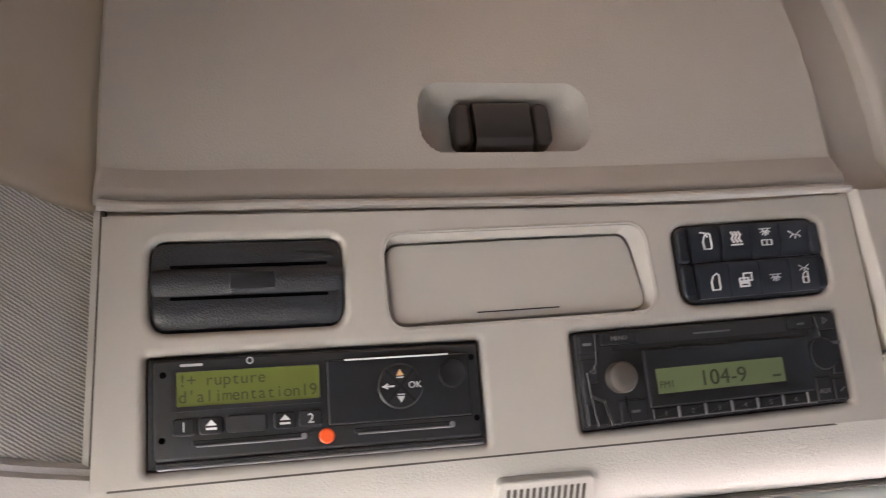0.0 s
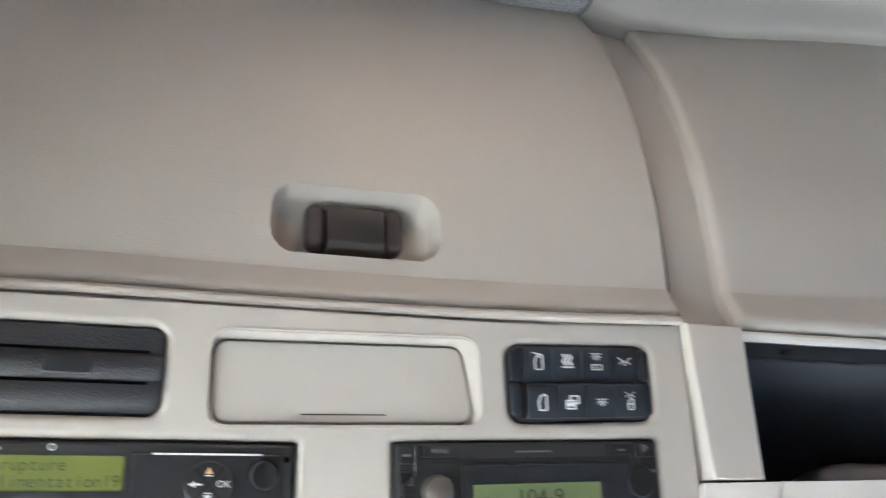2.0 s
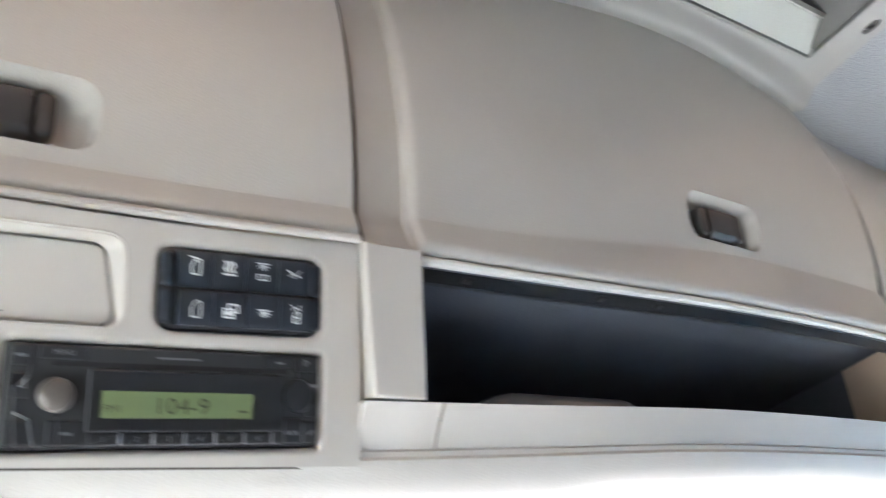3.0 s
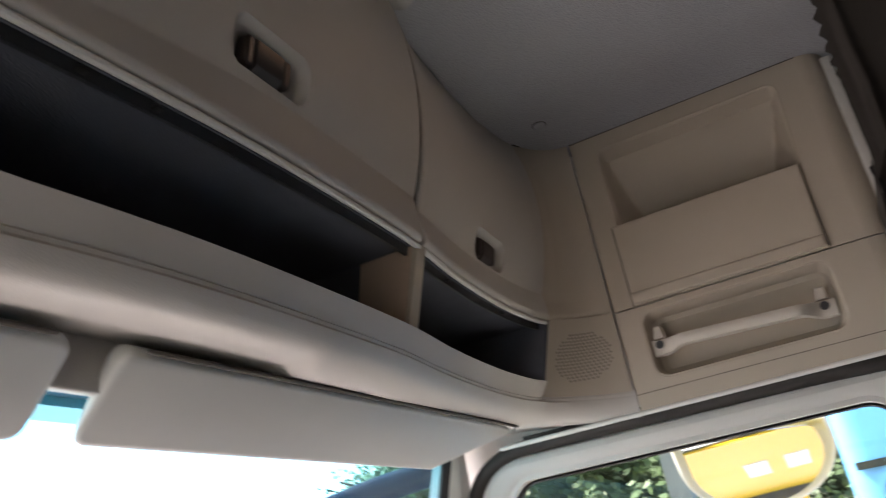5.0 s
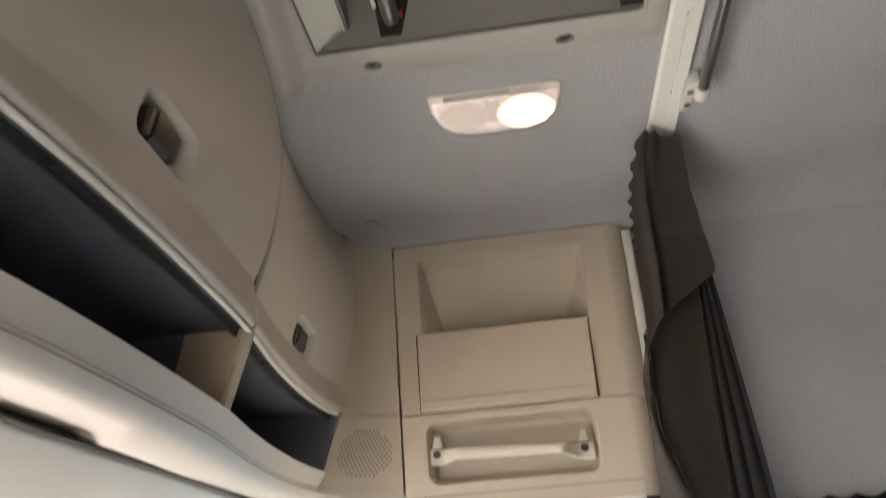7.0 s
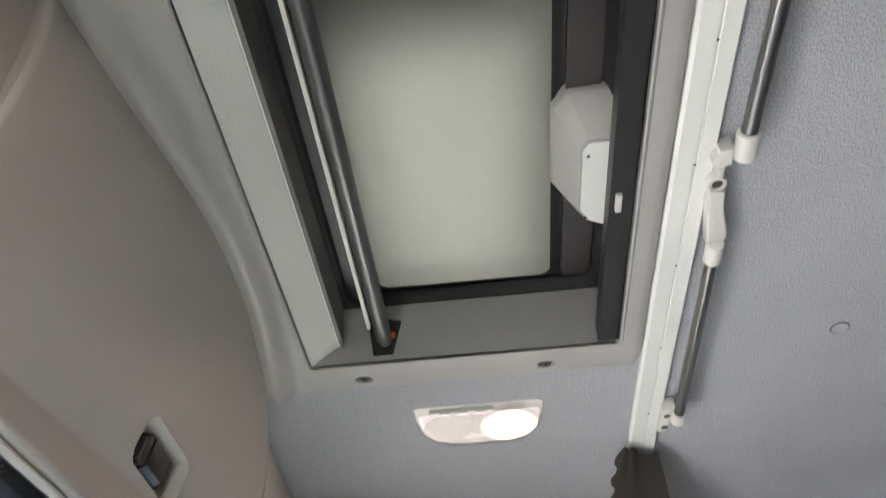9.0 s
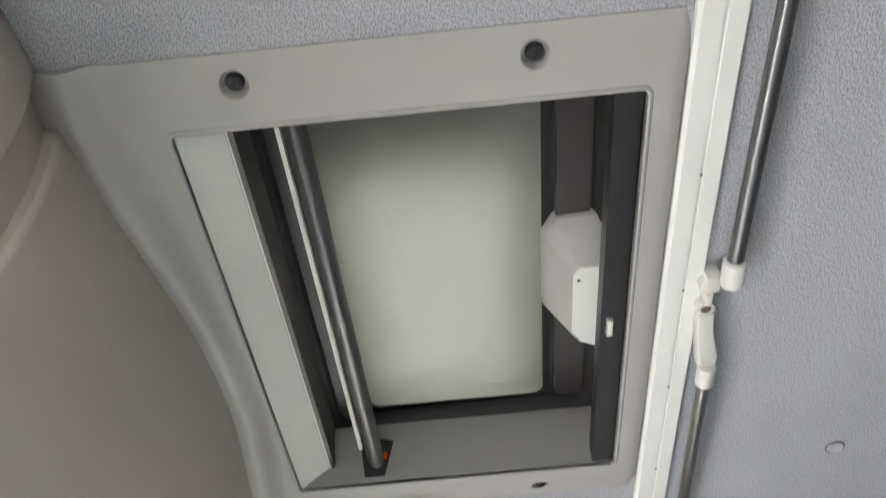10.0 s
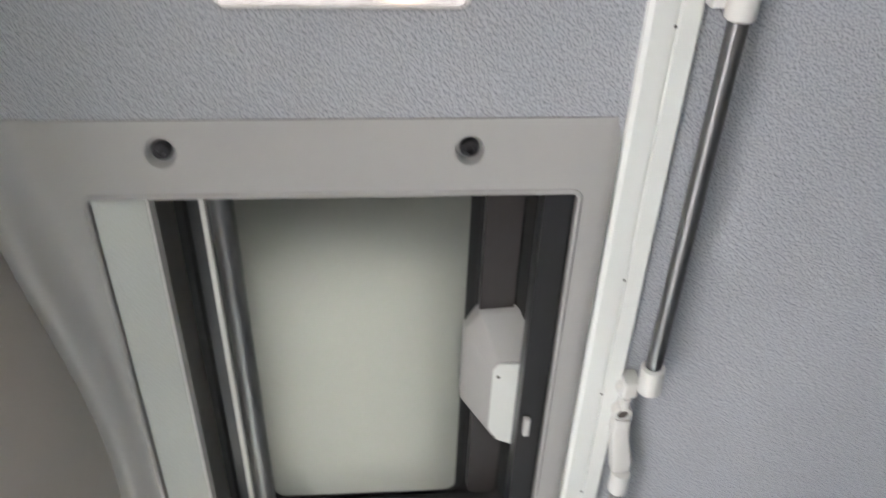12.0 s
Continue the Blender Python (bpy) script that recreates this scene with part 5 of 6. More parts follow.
    # added unseen above the board: off-centre border and skin that grade its daylight
    gap = rrect(-0.155, 0.425, 0.254, 0.640, 0.022, 6)
    ring([(shrink(tray, -0.06), 1.958), (gap, 1.958), (gap, 1.963), (shrink(tray, -0.06), 1.963)], "lid_light_mask", RUBBER, "unseen dark border above the lid, added to shape its light")
    part("outer_skin", slab(shrink(lid, 0.010), 1.9645, 1.9685), SKINM, th, "unseen white translucent skin above the lid, added to spread daylight")
    # same stuff as the lid board; dark colour stands in for its shade
    part("shaded_rear_strip", slab(rrect(-0.25, 0.345, 0.255, 0.385, 0.012), 1.898, 1.914, Matrix.Identity(4), 0.004), LATCH, th)
    part("cross_bar", pipe([(x, 0.644, 1.826) for x in (-0.288, -0.284, 0.25, 0.268, 0.278, 0.284)], [0.0115, 0.0115, 0.0115, 0.0112, 0.009, 0.004], 20), STEELG, th, "dark grey tubular bar")
    part("bar_trim", block((-0.27, 0.6620, 1.838), (0.262, 0.6668, 1.846)), CLIPW, th)
    # rear track with a small catch
    part("track", slab(rrect(-0.291, 0.3195, 0.291, 0.346, 0.002), 1.806, 1.832, Matrix.Identity(4), 0.002), DARKGREY, th)
    clip = part("catch", block((0.004, 0.333, 1.799), (0.030, 0.340, 1.808), 0.0015), CLIPW, th, "small pale catch")
    # motor cover
    base = fillet([(-0.082, 0.322), (0.146, 0.322), (0.121, 0.365), (0.060, 0.402), (-0.056, 0.402), (-0.078, 0.385)], 0.006, 3)
    low = fillet([(-0.036, 0.322), (0.112, 0.322), (0.098, 0.360), (0.076, 0.3725), (-0.022, 0.3725), (-0.034, 0.366)], 0.006, 3)
    bm = bmesh.new()
    rings(bm, [[Vector((u, v, z)) for u, v in loop] for loop, z in ((base, 1.912), (base, 1.893), (shrink(base, 0.002), 1.889), (shrink(low, -0.002), 1.858), (low, 1.8565))])
    part("motor_cover", bm, MOTORM, th, "off-white motor cover with sloped sides")
    part("cover_plate", slab(fillet([(-0.032, 0.334), (0.108, 0.334), (0.096, 0.358), (0.075, 0.3705), (-0.021, 0.3705), (-0.032, 0.364)], 0.006, 3), 1.8535, 1.8565, Matrix.Identity(4), 0.001), WHITE, th)
    for x, y in ((-0.012, 0.364), (0.09, 0.364)):
        part("plate_screw", turned([(0.0022, 0), (0.0018, 0.0008), (0.0005, 0.001)], Matrix.Translation((x, y, 1.8535)) @ Matrix.Rotation(math.pi, 4, "X"), 12), SEAL, th)
    # frame screws sunk in round cups
    for x in (-0.338, 0.338):
        for y in (0.683, 0.418):
            top = face(x, y)
            loops = []
            for r, up in ((0.0, 0.0), (0.0134, 0.0), (0.0124, 0.0012), (0.0116, 0.0095)):
                loop = []
                for k in range(32):
                    a = 2 * math.pi * k / 32
                    q = 0.014 / max(abs(math.cos(a)), abs(math.sin(a))) if r == 0 else r
                    px, py = x + q * math.cos(a), y + q * math.sin(a)
                    lo, hi = face(x - math.copysign(0.014, x), py), face(x + math.copysign(0.014, x), py)
                    flat = lo + (hi - lo) * (abs(px) - abs(x) + 0.014) / 0.028
                    loop.append(Vector((px, py, flat + up if up < 0.005 else top + up)))
                loops.append(loop)
            bm = bmesh.new()
            rings(bm, loops, caps=False)
            bm.faces.new([bm.verts.new(p) for p in loops[-1]])
            bmesh.ops.remove_doubles(bm, verts=bm.verts, dist=0.00005)
            part("screw_cup", bm, ROOFFRAME, th)
            down = Matrix.Translation((x, y, top + 0.006)) @ Matrix.Rotation(math.pi, 4, "X")
            sc = part("screw", turned([(0.0088, -0.004), (0.0088, 0.0005), (0.0072, 0.0028), (0.0036, 0.0032), (0.0034, 0.0008)], down, 24), GLOSSB, th, "black round-head screw")
            part("socket", turned([(0.0030, 0.0), (0.0030, 0.0014), (0.0004, 0.0014)], down, 6), DARKGREY, sc)
    return th


def front_board():
    bm = bmesh.new()
    rings(bm, [[Vector((x, y, z)) for y, z in ((0.7508, 1.8040), (0.711, 1.829), (0.711, 1.834), (0.7508, 1.812))] for x in (-0.2935, 0.2935)])
    return bm


HATCHG = mat("grey_hatch_side_plastic", (0.23, 0.222, 0.215), 0.5, grain=0.25, vary=0.06)
BOARD = mat("pale_green_grey_board", (0.63, 0.64, 0.60), 0.55, grain=0.6, grain_scale=500, vary=0.04)
LIDM = bpy.data.materials.new("milky_translucent_board")
LIDM.use_nodes = True
_t = LIDM.node_tree
_p = _t.nodes["Principled BSDF"]
_p.inputs["Base Color"].default_value = (0.25, 0.26, 0.235, 1)
_p.inputs["Roughness"].default_value = 0.6
_n = _t.nodes.new("ShaderNodeTexNoise")
_n.inputs["Scale"].default_value = 260
_b = _t.nodes.new("ShaderNodeBump")
_b.inputs["Strength"].default_value = 0.9
_b.inputs["Distance"].default_value = 0.001
_t.links.new(_n.outputs["Fac"], _b.inputs["Height"])
_t.links.new(_b.outputs["Normal"], _p.inputs["Normal"])
_tl = _t.nodes.new("ShaderNodeBsdfTranslucent")
_tl.inputs["Color"].default_value = (0.265, 0.268, 0.250, 1)
_mx = _t.nodes.new("ShaderNodeMixShader")
_mx.inputs[0].default_value = 0.58
_t.links.new(_p.outputs[0], _mx.inputs[1])
_t.links.new(_tl.outputs[0], _mx.inputs[2])
_t.links.new(_mx.outputs[0], _t.nodes["Material Output"].inputs["Surface"])
RISER = mat("dark_grey_riser_plastic", (0.135, 0.128, 0.122), 0.5, grain=0.3, vary=0.1)
MOTORM = mat("pale_grey_motor_cover", (0.40, 0.39, 0.375), 0.45, grain=0.1, vary=0.05)
SKINM = bpy.data.materials.new("white_translucent_skin")
SKINM.use_nodes = True
_st = SKINM.node_tree
_st.nodes.remove(_st.nodes["Principled BSDF"])
_sk = _st.nodes.new("ShaderNodeBsdfTranslucent")
_sk.inputs["Color"].default_value = (0.75, 0.76, 0.72, 1)
_st.links.new(_sk.outputs[0], _st.nodes["Material Output"].inputs["Surface"])
STEELG = mat("grey_painted_tube", (0.12, 0.122, 0.12), 0.34, metal=0.6, vary=0.1, grain=0.1)

build_hatch()


# ---- dome lamps ----
SHINE = bpy.data.materials.new("glowing_lens_over_bulb")
SHINE.use_nodes = True
_gt = SHINE.node_tree
_gt.nodes.remove(_gt.nodes["Principled BSDF"])
_gc, _gm, _gs = _gt.nodes.new("ShaderNodeTexCoord"), _gt.nodes.new("ShaderNodeMapping"), _gt.nodes.new("ShaderNodeTexGradient")
_gm.inputs["Location"].default_value, _gm.inputs["Scale"].default_value = (-1, -1, 0), (2, 2, 0)
_gs.gradient_type = "SPHERICAL"
_gr, _ga = _gt.nodes.new("ShaderNodeValToRGB"), _gt.nodes.new("ShaderNodeMapRange")
_gr.color_ramp.elements[0].color, _gr.color_ramp.elements[0].position = (1.0, 0.68, 0.40, 1), 0.03
_gr.color_ramp.elements[1].color, _gr.color_ramp.elements[1].position = (1.0, 0.86, 0.62, 1), 0.5
_ga.interpolation_type = "SMOOTHSTEP"
_ga.inputs["From Min"].default_value, _ga.inputs["From Max"].default_value = 0.0, 0.32
_ge, _gx, _go = _gt.nodes.new("ShaderNodeEmission"), _gt.nodes.new("ShaderNodeBsdfTransparent"), _gt.nodes.new("ShaderNodeMixShader")
_ge.inputs["Strength"].default_value = 0.32
for _a, _b in ((_gc.outputs["Generated"], _gm.inputs[0]), (_gm.outputs[0], _gs.inputs[0]), (_gs.outputs["Fac"], _gr.inputs[0]), (_gs.outputs["Fac"], _ga.inputs[0]),
               (_gr.outputs[0], _ge.inputs["Color"]), (_ga.outputs[0], _go.inputs[0]), (_gx.outputs[0], _go.inputs[1]), (_ge.outputs[0], _go.inputs[2]), (_go.outputs[0], _gt.nodes["Material Output"].inputs["Surface"])):
    _gt.links.new(_a, _b)
DISH = mat("bright_reflector_dish", (0.85, 0.83, 0.80), 0.24, metal=0.6, vary=0.05)
SPILL = bpy.data.materials.new("light_spread_in_lens")
SPILL.use_nodes = True
_lt = SPILL.node_tree
_lt.nodes.remove(_lt.nodes["Principled BSDF"])
# small prisms moulded in the lens
_lc, _lm, _ln = _lt.nodes.new("ShaderNodeTexCoord"), _lt.nodes.new("ShaderNodeMapping"), _lt.nodes.new("ShaderNodeTexChecker")
_lm.inputs["Scale"].default_value = (1, 1, 0)
_ln.inputs["Scale"].default_value = 420
_ln.inputs["Color1"].default_value, _ln.inputs["Color2"].default_value = (1.0, 0.94, 0.87, 1), (0.74, 0.67, 0.60, 1)
_le, _lx, _lo = _lt.nodes.new("ShaderNodeEmission"), _lt.nodes.new("ShaderNodeBsdfTransparent"), _lt.nodes.new("ShaderNodeMixShader")
_le.inputs["Strength"].default_value = 0.14
_lo.inputs[0].default_value = 0.20
for _a, _b in ((_lc.outputs["Object"], _lm.inputs[0]), (_lm.outputs[0], _ln.inputs["Vector"]), (_ln.outputs["Color"], _le.inputs["Color"]),
               (_lx.outputs[0], _lo.inputs[1]), (_le.outputs[0], _lo.inputs[2]), (_lo.outputs[0], _lt.nodes["Material Output"].inputs["Surface"])):
    _lt.links.new(_a, _b)
BULB = glow("lit_bulb", (1.0, 0.80, 0.52), 7.0)
BULBSEAT = mat("brown_grey_holder", (0.16, 0.13, 0.10), 0.5, vary=0.1)
REFL = mat("white_lamp_reflector", (0.82, 0.81, 0.78), 0.35, metal=0.15, vary=0.05)


def build_lamp(s):
    th = thing("dome_lamp", "clear ribbed interior dome lamp, lit on one side", "lamp", (0.50 * s, 0.525, CEIL), group="dome lamps")
    dx = -0.008 if s > 0 else -0.015
    f = Matrix.Translation((dx, 0, 0)) @ Matrix.Diagonal((s, 1, 1, 1))
    outer = [(0.452, 0.623), (0.447, 0.616), (0.447, 0.430), (0.452, 0.423), (0.48, 0.423), (0.51, 0.430), (0.535, 0.446), (0.549, 0.475), (0.553, 0.525), (0.550, 0.570), (0.538, 0.598), (0.515, 0.615), (0.485, 0.623)]
    area = sum(a[0] * b[1] - b[0] * a[1] for a, b in zip(outer, outer[1:] + outer[:1]))
    if area < 0:
        outer = outer[::-1]
    outer = fillet(outer, 0.005, 4)
    down = Matrix.Translation((0, 0, CEIL)) @ Matrix.Diagonal((1, 1, -1, 1))

    def add(name, bm, material, label="", parent=th):
        bm.transform(f)
        return part(name, bm, material, parent, label)

    add("base", slab(outer, -0.012, 0.002, down), REFL)
    lens = add("lens", slab(shrink(outer, 0.001), 0.0, 0.017, down, 0.006), LENS, "clear ribbed plastic lens")
    lens.visible_shadow = False
    bm = bmesh.new()
    for k in range(24):
        x = 0.455 + 0.0040 * k
        y0, y1 = 0.436 + 0.55 * max(0.0, x - 0.50) ** 1.1, 0.610 - 0.65 * max(0.0, x - 0.48) ** 1.1
        rings(bm, [[down @ Vector((xx, y, 0.0163)) for xx, y in ((x - 0.0011, y0), (x + 0.0011, y0), (x + 0.0011, y1), (x - 0.0011, y1))], [down @ Vector((x, y, 0.0170)) for y in (y0, y0, y1, y1)]])
    ribs = add("ribs", bm, LENS, "", lens)
    ribs.visible_shadow = False
    # reflector dish behind the lit half, reading lamp dish behind the other
    lit = (0.497, 0.475)
    dark = (0.497, 0.573)
    for (cx, cy), r in ((lit, 0.042), (dark, 0.039)):
        add("reflector_dish", turned([(r, 0.0125), (r * 0.92, 0.009), (r * 0.75, 0.006), (r * 0.45, 0.0035), (0.004, 0.0028)], down @ Matrix.Translation((cx, cy, 0)), 28), DISH, "bright metallic dish")
    add("holder", slab(rrect(0.470, 0.517, 0.522, 0.537, 0.004), 0.002, 0.012, down, 0.003), BULBSEAT, "brown-grey bulb holder")
    add("spot_rim", turned([(0.022, 0.004), (0.023, 0.0115), (0.020, 0.0120), (0.017, 0.0090), (0.016, 0.004)], down @ Matrix.Translation((dark[0], dark[1], 0)), 24), BULBSEAT)
    half = [(x, min(y, 0.522 + 0.004 * math.cos(60 * (x - 0.5)))) for x, y in shrink(outer, 0.005)]
    add("lit_field", slab([p for k, p in enumerate(half) if p != half[k - 1]], 0.0132, 0.0140, down), SHINE, "glowing half of the lens")
    add("lens_glow", slab(shrink(outer, 0.006), 0.0122, 0.0128, down), SPILL, "light spread through the lens")
    add("bulb", turned([(0.005, 0.003), (0.013, 0.005), (0.015, 0.008), (0.010, 0.012), (0.001, 0.0135)], down @ Matrix.Translation((lit[0], lit[1], 0)), 16), BULB, "lit bulb")
    add("reading_bulb", turned([(0.003, 0.003), (0.007, 0.005), (0.008, 0.008), (0.005, 0.011), (0.001, 0.012)], down @ Matrix.Translation((dark[0], dark[1], 0)), 16), CLIPW)
    add("switch_bar", slab(rrect(0.4535, 0.50, 0.463, 0.60, 0.002), 0.002, 0.009, down, 0.002), CLIPW)
    for y in (0.52, 0.548, 0.575):
        add("switch_key", slab(rrect(0.4535, y - 0.009, 0.461, y + 0.009, 0.002), 0.008, 0.0115, down, 0.001), WHITE)
    # light of the lit half
    la = bpy.data.lights.new("dome_light", "AREA")
    la.shape = "DISK"
    la.size = 0.05
    la.energy = 0.028
    la.color = (1.0, 0.60, 0.30)
    ob = new("dome_light", la)
    ob.location = (s * lit[0] + dx, lit[1], CEIL - 0.0145)
    return th


build_lamp(1)
build_lamp(-1)


# ---- curtain rail and folding rod ----
def build_rail():
    th = thing("curtain_rail", "cream lacquered aluminium curtain rail across the roof", "rail", (0, 0.26, CEIL - 0.012))
    prof = [(0.236, 0.0), (0.236, 0.009), (0.2375, 0.0105), (0.254, 0.0105), (0.255, 0.0085), (0.2575, 0.0085), (0.2585, 0.0115), (0.277, 0.0115), (0.281, 0.008), (0.281, 0.0)]
    bm = bmesh.new()
    rings(bm, [[Vector((x, y, CEIL + 0.001 - d)) for y, d in prof] for x in (-0.96, 0.955)])
    part("profile", bm, WHITE, th, angle=20)
    for x in (-0.75, -0.45, -0.19, -0.03, 0.14, 0.32, 0.5):
        part("rivet", turned([(0.0016, 0), (0.0014, 0.0006), (0.0004, 0.0008)], Matrix.Translation((x, 0.2562, CEIL - 0.0078)) @ Matrix.Rotation(math.pi, 4, "X"), 8), SEAL, th)
    return th


build_rail()


def build_rod():
    z = 1.784
    th = thing("folding_rod", "two dark metal tubes in off-white plastic joints", "rod", (0, 0.215, z))
    part("tube", pipe([(-0.47, 0.214, z), (-0.075, 0.2135, z)], 0.0085, 18), STEEL, th, "dark brushed metal tube")
    part("tube", pipe([(0.108, 0.2215, z), (0.475, 0.2165, z)], 0.0078, 18), STEEL, th, "dark brushed metal tube")
    c = part("socket", pipe([(-0.090, 0.2135, z), (-0.088, 0.2135, z), (-0.055, 0.2125, z), (-0.053, 0.2125, z)], [0.010, 0.0125, 0.0125, 0.010], 18), CLIPW, th)
    # linked knuckle
    for x, y, r in ((-0.045, 0.232, 0.011), (-0.010, 0.232, 0.011)):
        part("knuckle", turned([(r, 0.0), (r, 0.020), (r * 0.92, 0.022), (0.0065, 0.022), (0.0065, 0.012)], Matrix.Translation((x, y, CEIL)) @ Matrix.Rotation(math.pi, 4, "X"), 22), CLIPW, th)
        part("knuckle_hole", turned([(0.006, 0.0), (0.006, 0.0205), (0.001, 0.0205)], Matrix.Translation((x, y, CEIL)) @ Matrix.Rotation(math.pi, 4, "X"), 16), SEAL, th)
    part("link", block((-0.062, 0.222, 1.786), (-0.04, 0.238, 1.811), 0.003), CLIPW, th)
    part("link", block((-0.036, 0.2285, 1.786), (-0.019, 0.2355, 1.811), 0.002), CLIPW, th)
    poly = [(0.0, 0.222), (0.028, 0.219), (0.070, 0.208), (0.092, 0.211), (0.092, 0.229), (0.066, 0.233), (0.02, 0.240), (-0.004, 0.240)]
    part("arm", slab(poly, 1.787, 1.8105, Matrix.Identity(4), 0.003, both=True), CLIPW, th)
    part("socket", pipe([(0.084, 0.2195, z + 0.004), (0.086, 0.2195, z + 0.004), (0.112, 0.2210, z), (0.114, 0.2210, z)], [0.009, 0.0112, 0.0112, 0.009], 18), CLIPW, th)
    part("end_socket", pipe([(0.468, 0.2165, z), (0.470, 0.2165, z), (0.492, 0.2165, z), (0.494, 0.2165, z)], [0.009, 0.0115, 0.0115, 0.009], 18), CLIPW, th)
    part("end_bracket", slab([(0.462, 0.222), (0.53, 0.228), (0.536, 0.240), (0.470, 0.240)], 1.788, 1.8115, Matrix.Identity(4), 0.003, both=True), CLIPW, th)
    for x in (0.484, 0.518):
        part("bracket_hole", turned([(0.0055, 0.0), (0.0055, 0.0005), (0.001, 0.0005)], Matrix.Translation((x, 0.2325, 1.7878)) @ Matrix.Rotation(math.pi, 4, "X"), 16), SEAL, th)
    part("end_socket", pipe([(-0.505, 0.214, z), (-0.503, 0.214, z), (-0.465, 0.214, z), (-0.463, 0.214, z)], [0.010, 0.0125, 0.0125, 0.010], 18), CLIPW, th)
    part("end_bracket", block((-0.52, 0.205, 1.788), (-0.47, 0.236, 1.8115), 0.003), CLIPW, th)
    return th


build_rod()


def build_cap(x, y, r):
    th = thing("lining_button", "round fabric-grey button in the headlining", "button", (x, y, CEIL), group="lining buttons")
    down = Matrix.Translation((x, y, CEIL)) @ Matrix.Rotation(math.pi, 4, "X")
    part("cap", turned([(r, -0.001), (r, 0.0012), (r * 0.86, 0.0026), (r * 0.7, 0.0016), (r * 0.2, 0.0012)], down, 28), WALLB, th)
    part("ring_gap", turned([(r * 1.14, -0.001), (r * 1.14, 0.0006), (r * 1.0, 0.0006), (r * 1.0, -0.001)], down, 28), SEAL, th)


WALLB = mat("blue_grey_button", (0.37, 0.38, 0.41), 0.6, vary=0.05)
build_cap(0.318, 0.004, 0.012)
build_cap(0.838, 0.793, 0.012)
build_cap(-0.838, 0.793, 0.012)
build_cap(-0.318, 0.004, 0.012)


TRAYM = mat("blue_grey_tray_plastic", (0.12, 0.128, 0.145), 0.4, vary=0.1)


def build_shelf_item():
    th = thing("plastic_tray", "dark grey plastic tray lying in the open shelf", "tray", (-0.13, 0.96, 1.347))
    bm = slab(rrect(-0.225, 0.925, -0.045, 1.02, 0.03), 1.3475, 1.3835, Matrix.Identity(4), 0.01)
    part("shell", bm, TRAYM, th)
    return th


build_shelf_item()


# ---- curtains and seat ----
def ip(z, *pairs):
    return float(np.interp(z, [p[0] for p in pairs], [p[1] for p in pairs]))


def build_curtain():
    th = thing("cab_curtain", "brown-black curtain gathered and tied back at the end of the rail", "curtain", (0.8, 0.23, 0.9))

    def flap(u, v, t):
        # turned-over top of the cloth, pinched at the rail and cut off slantwise below
        z = 1.790 - v * ip(u, (0.0, 0.281), (0.146, 0.229), (0.396, 0.201), (1.0, 0.150))
        left = ip(z, (1.50, 0.309), (1.56, 0.296), (1.65, 0.301), (1.70, 0.307), (1.74, 0.312), (1.77, 0.309), (1.79, 0.300))
        right = ip(z, (1.60, 0.170), (1.65, 0.163), (1.69, 0.176), (1.73, 0.196), (1.77, 0.219), (1.79, 0.232))
        x = ip(z, (1.52, 0.905), (1.58, 0.885), (1.64, 0.855), (1.70, 0.80), (1.75, 0.715), (1.79, 0.60))
        y = left + (right - left) * u
        pinch = smooth(z, 1.735, 1.785)
        fan = (0.013 * abs(math.sin(u * 12)) * (1 - smooth(u, 0.22, 0.32)) + 0.014 * math.exp(-(((u - 0.36) / 0.11) ** 2))) * pinch
        ridge = 0.016 * math.exp(-((u - 0.24) / 0.07) ** 2) * (1 - pinch) + 0.009 * math.sin(u * 4.2 + 1.2) * (1 - 0.5 * v)
        crimp = 0.0045 * math.sin(z * 420) * (1 - smooth(u, 0, 0.14)) * smooth(z, 1.66, 1.70)
        return Vector((x - fan - ridge + t, y + crimp, z))

    part("turned_over_top", sheet(flap, steps(0, 1, 64), steps(0, 1, 72), 0.003), CURTAIN, th)

    def hem(z):
        return ip(z, (0.85, 0.30), (1.05, 0.295), (1.10, 0.285), (1.167, 0.263), (1.24, 0.260), (1.32, 0.286), (1.40, 0.304), (1.55, 0.298), (1.66, 0.29))

    def inner(u, z, t):
        right = ip(z, (0.85, 0.215), (1.33, 0.195), (1.47, 0.187), (1.66, 0.176))
        y = hem(z) - 0.004 + (right - hem(z) + 0.004) * u
        return Vector((0.928 + 0.004 * math.sin(u * 5 + z * 2.4) + t, y, z))

    part("inner_face", sheet(inner, steps(0, 1, 30), steps(0.85, 1.70, 36), 0.003), CURTAIN, th, "brown-black inner side")

    def pleats(u, z, t):
        left, right = ip(z, (0.85, 0.225), (1.33, 0.205), (1.47, 0.197), (1.66, 0.186)), ip(z, (0.85, 0.12), (1.18, 0.130), (1.33, 0.136), (1.48, 0.145), (1.66, 0.156))
        crest = 0.006 * abs(math.sin(u * 9.5 + 0.8 * z)) - 0.004
        return Vector((0.915 - crest * (0.5 + 0.5 * smooth(z, 1.66, 1.3)) + t, left + (right - left) * u, z))

    part("pleats", sheet(pleats, steps(0, 1, 60), steps(0.85, 1.705, 36), 0.003), CURTAINB, th, "black hanging pleats")

    def outer(u, z, t):
        left = ip(z, (0.85, 0.335), (1.10, 0.329), (1.21, 0.325), (1.33, 0.319), (1.47, 0.318), (1.53, 0.303), (1.56, 0.298))
        y = left + (hem(z) - left) * u
        return Vector((0.902 + 0.012 * (u - 0.5) ** 2 * 4 + 0.004 * math.sin(z * 30 + u * 5) + t, y, z))

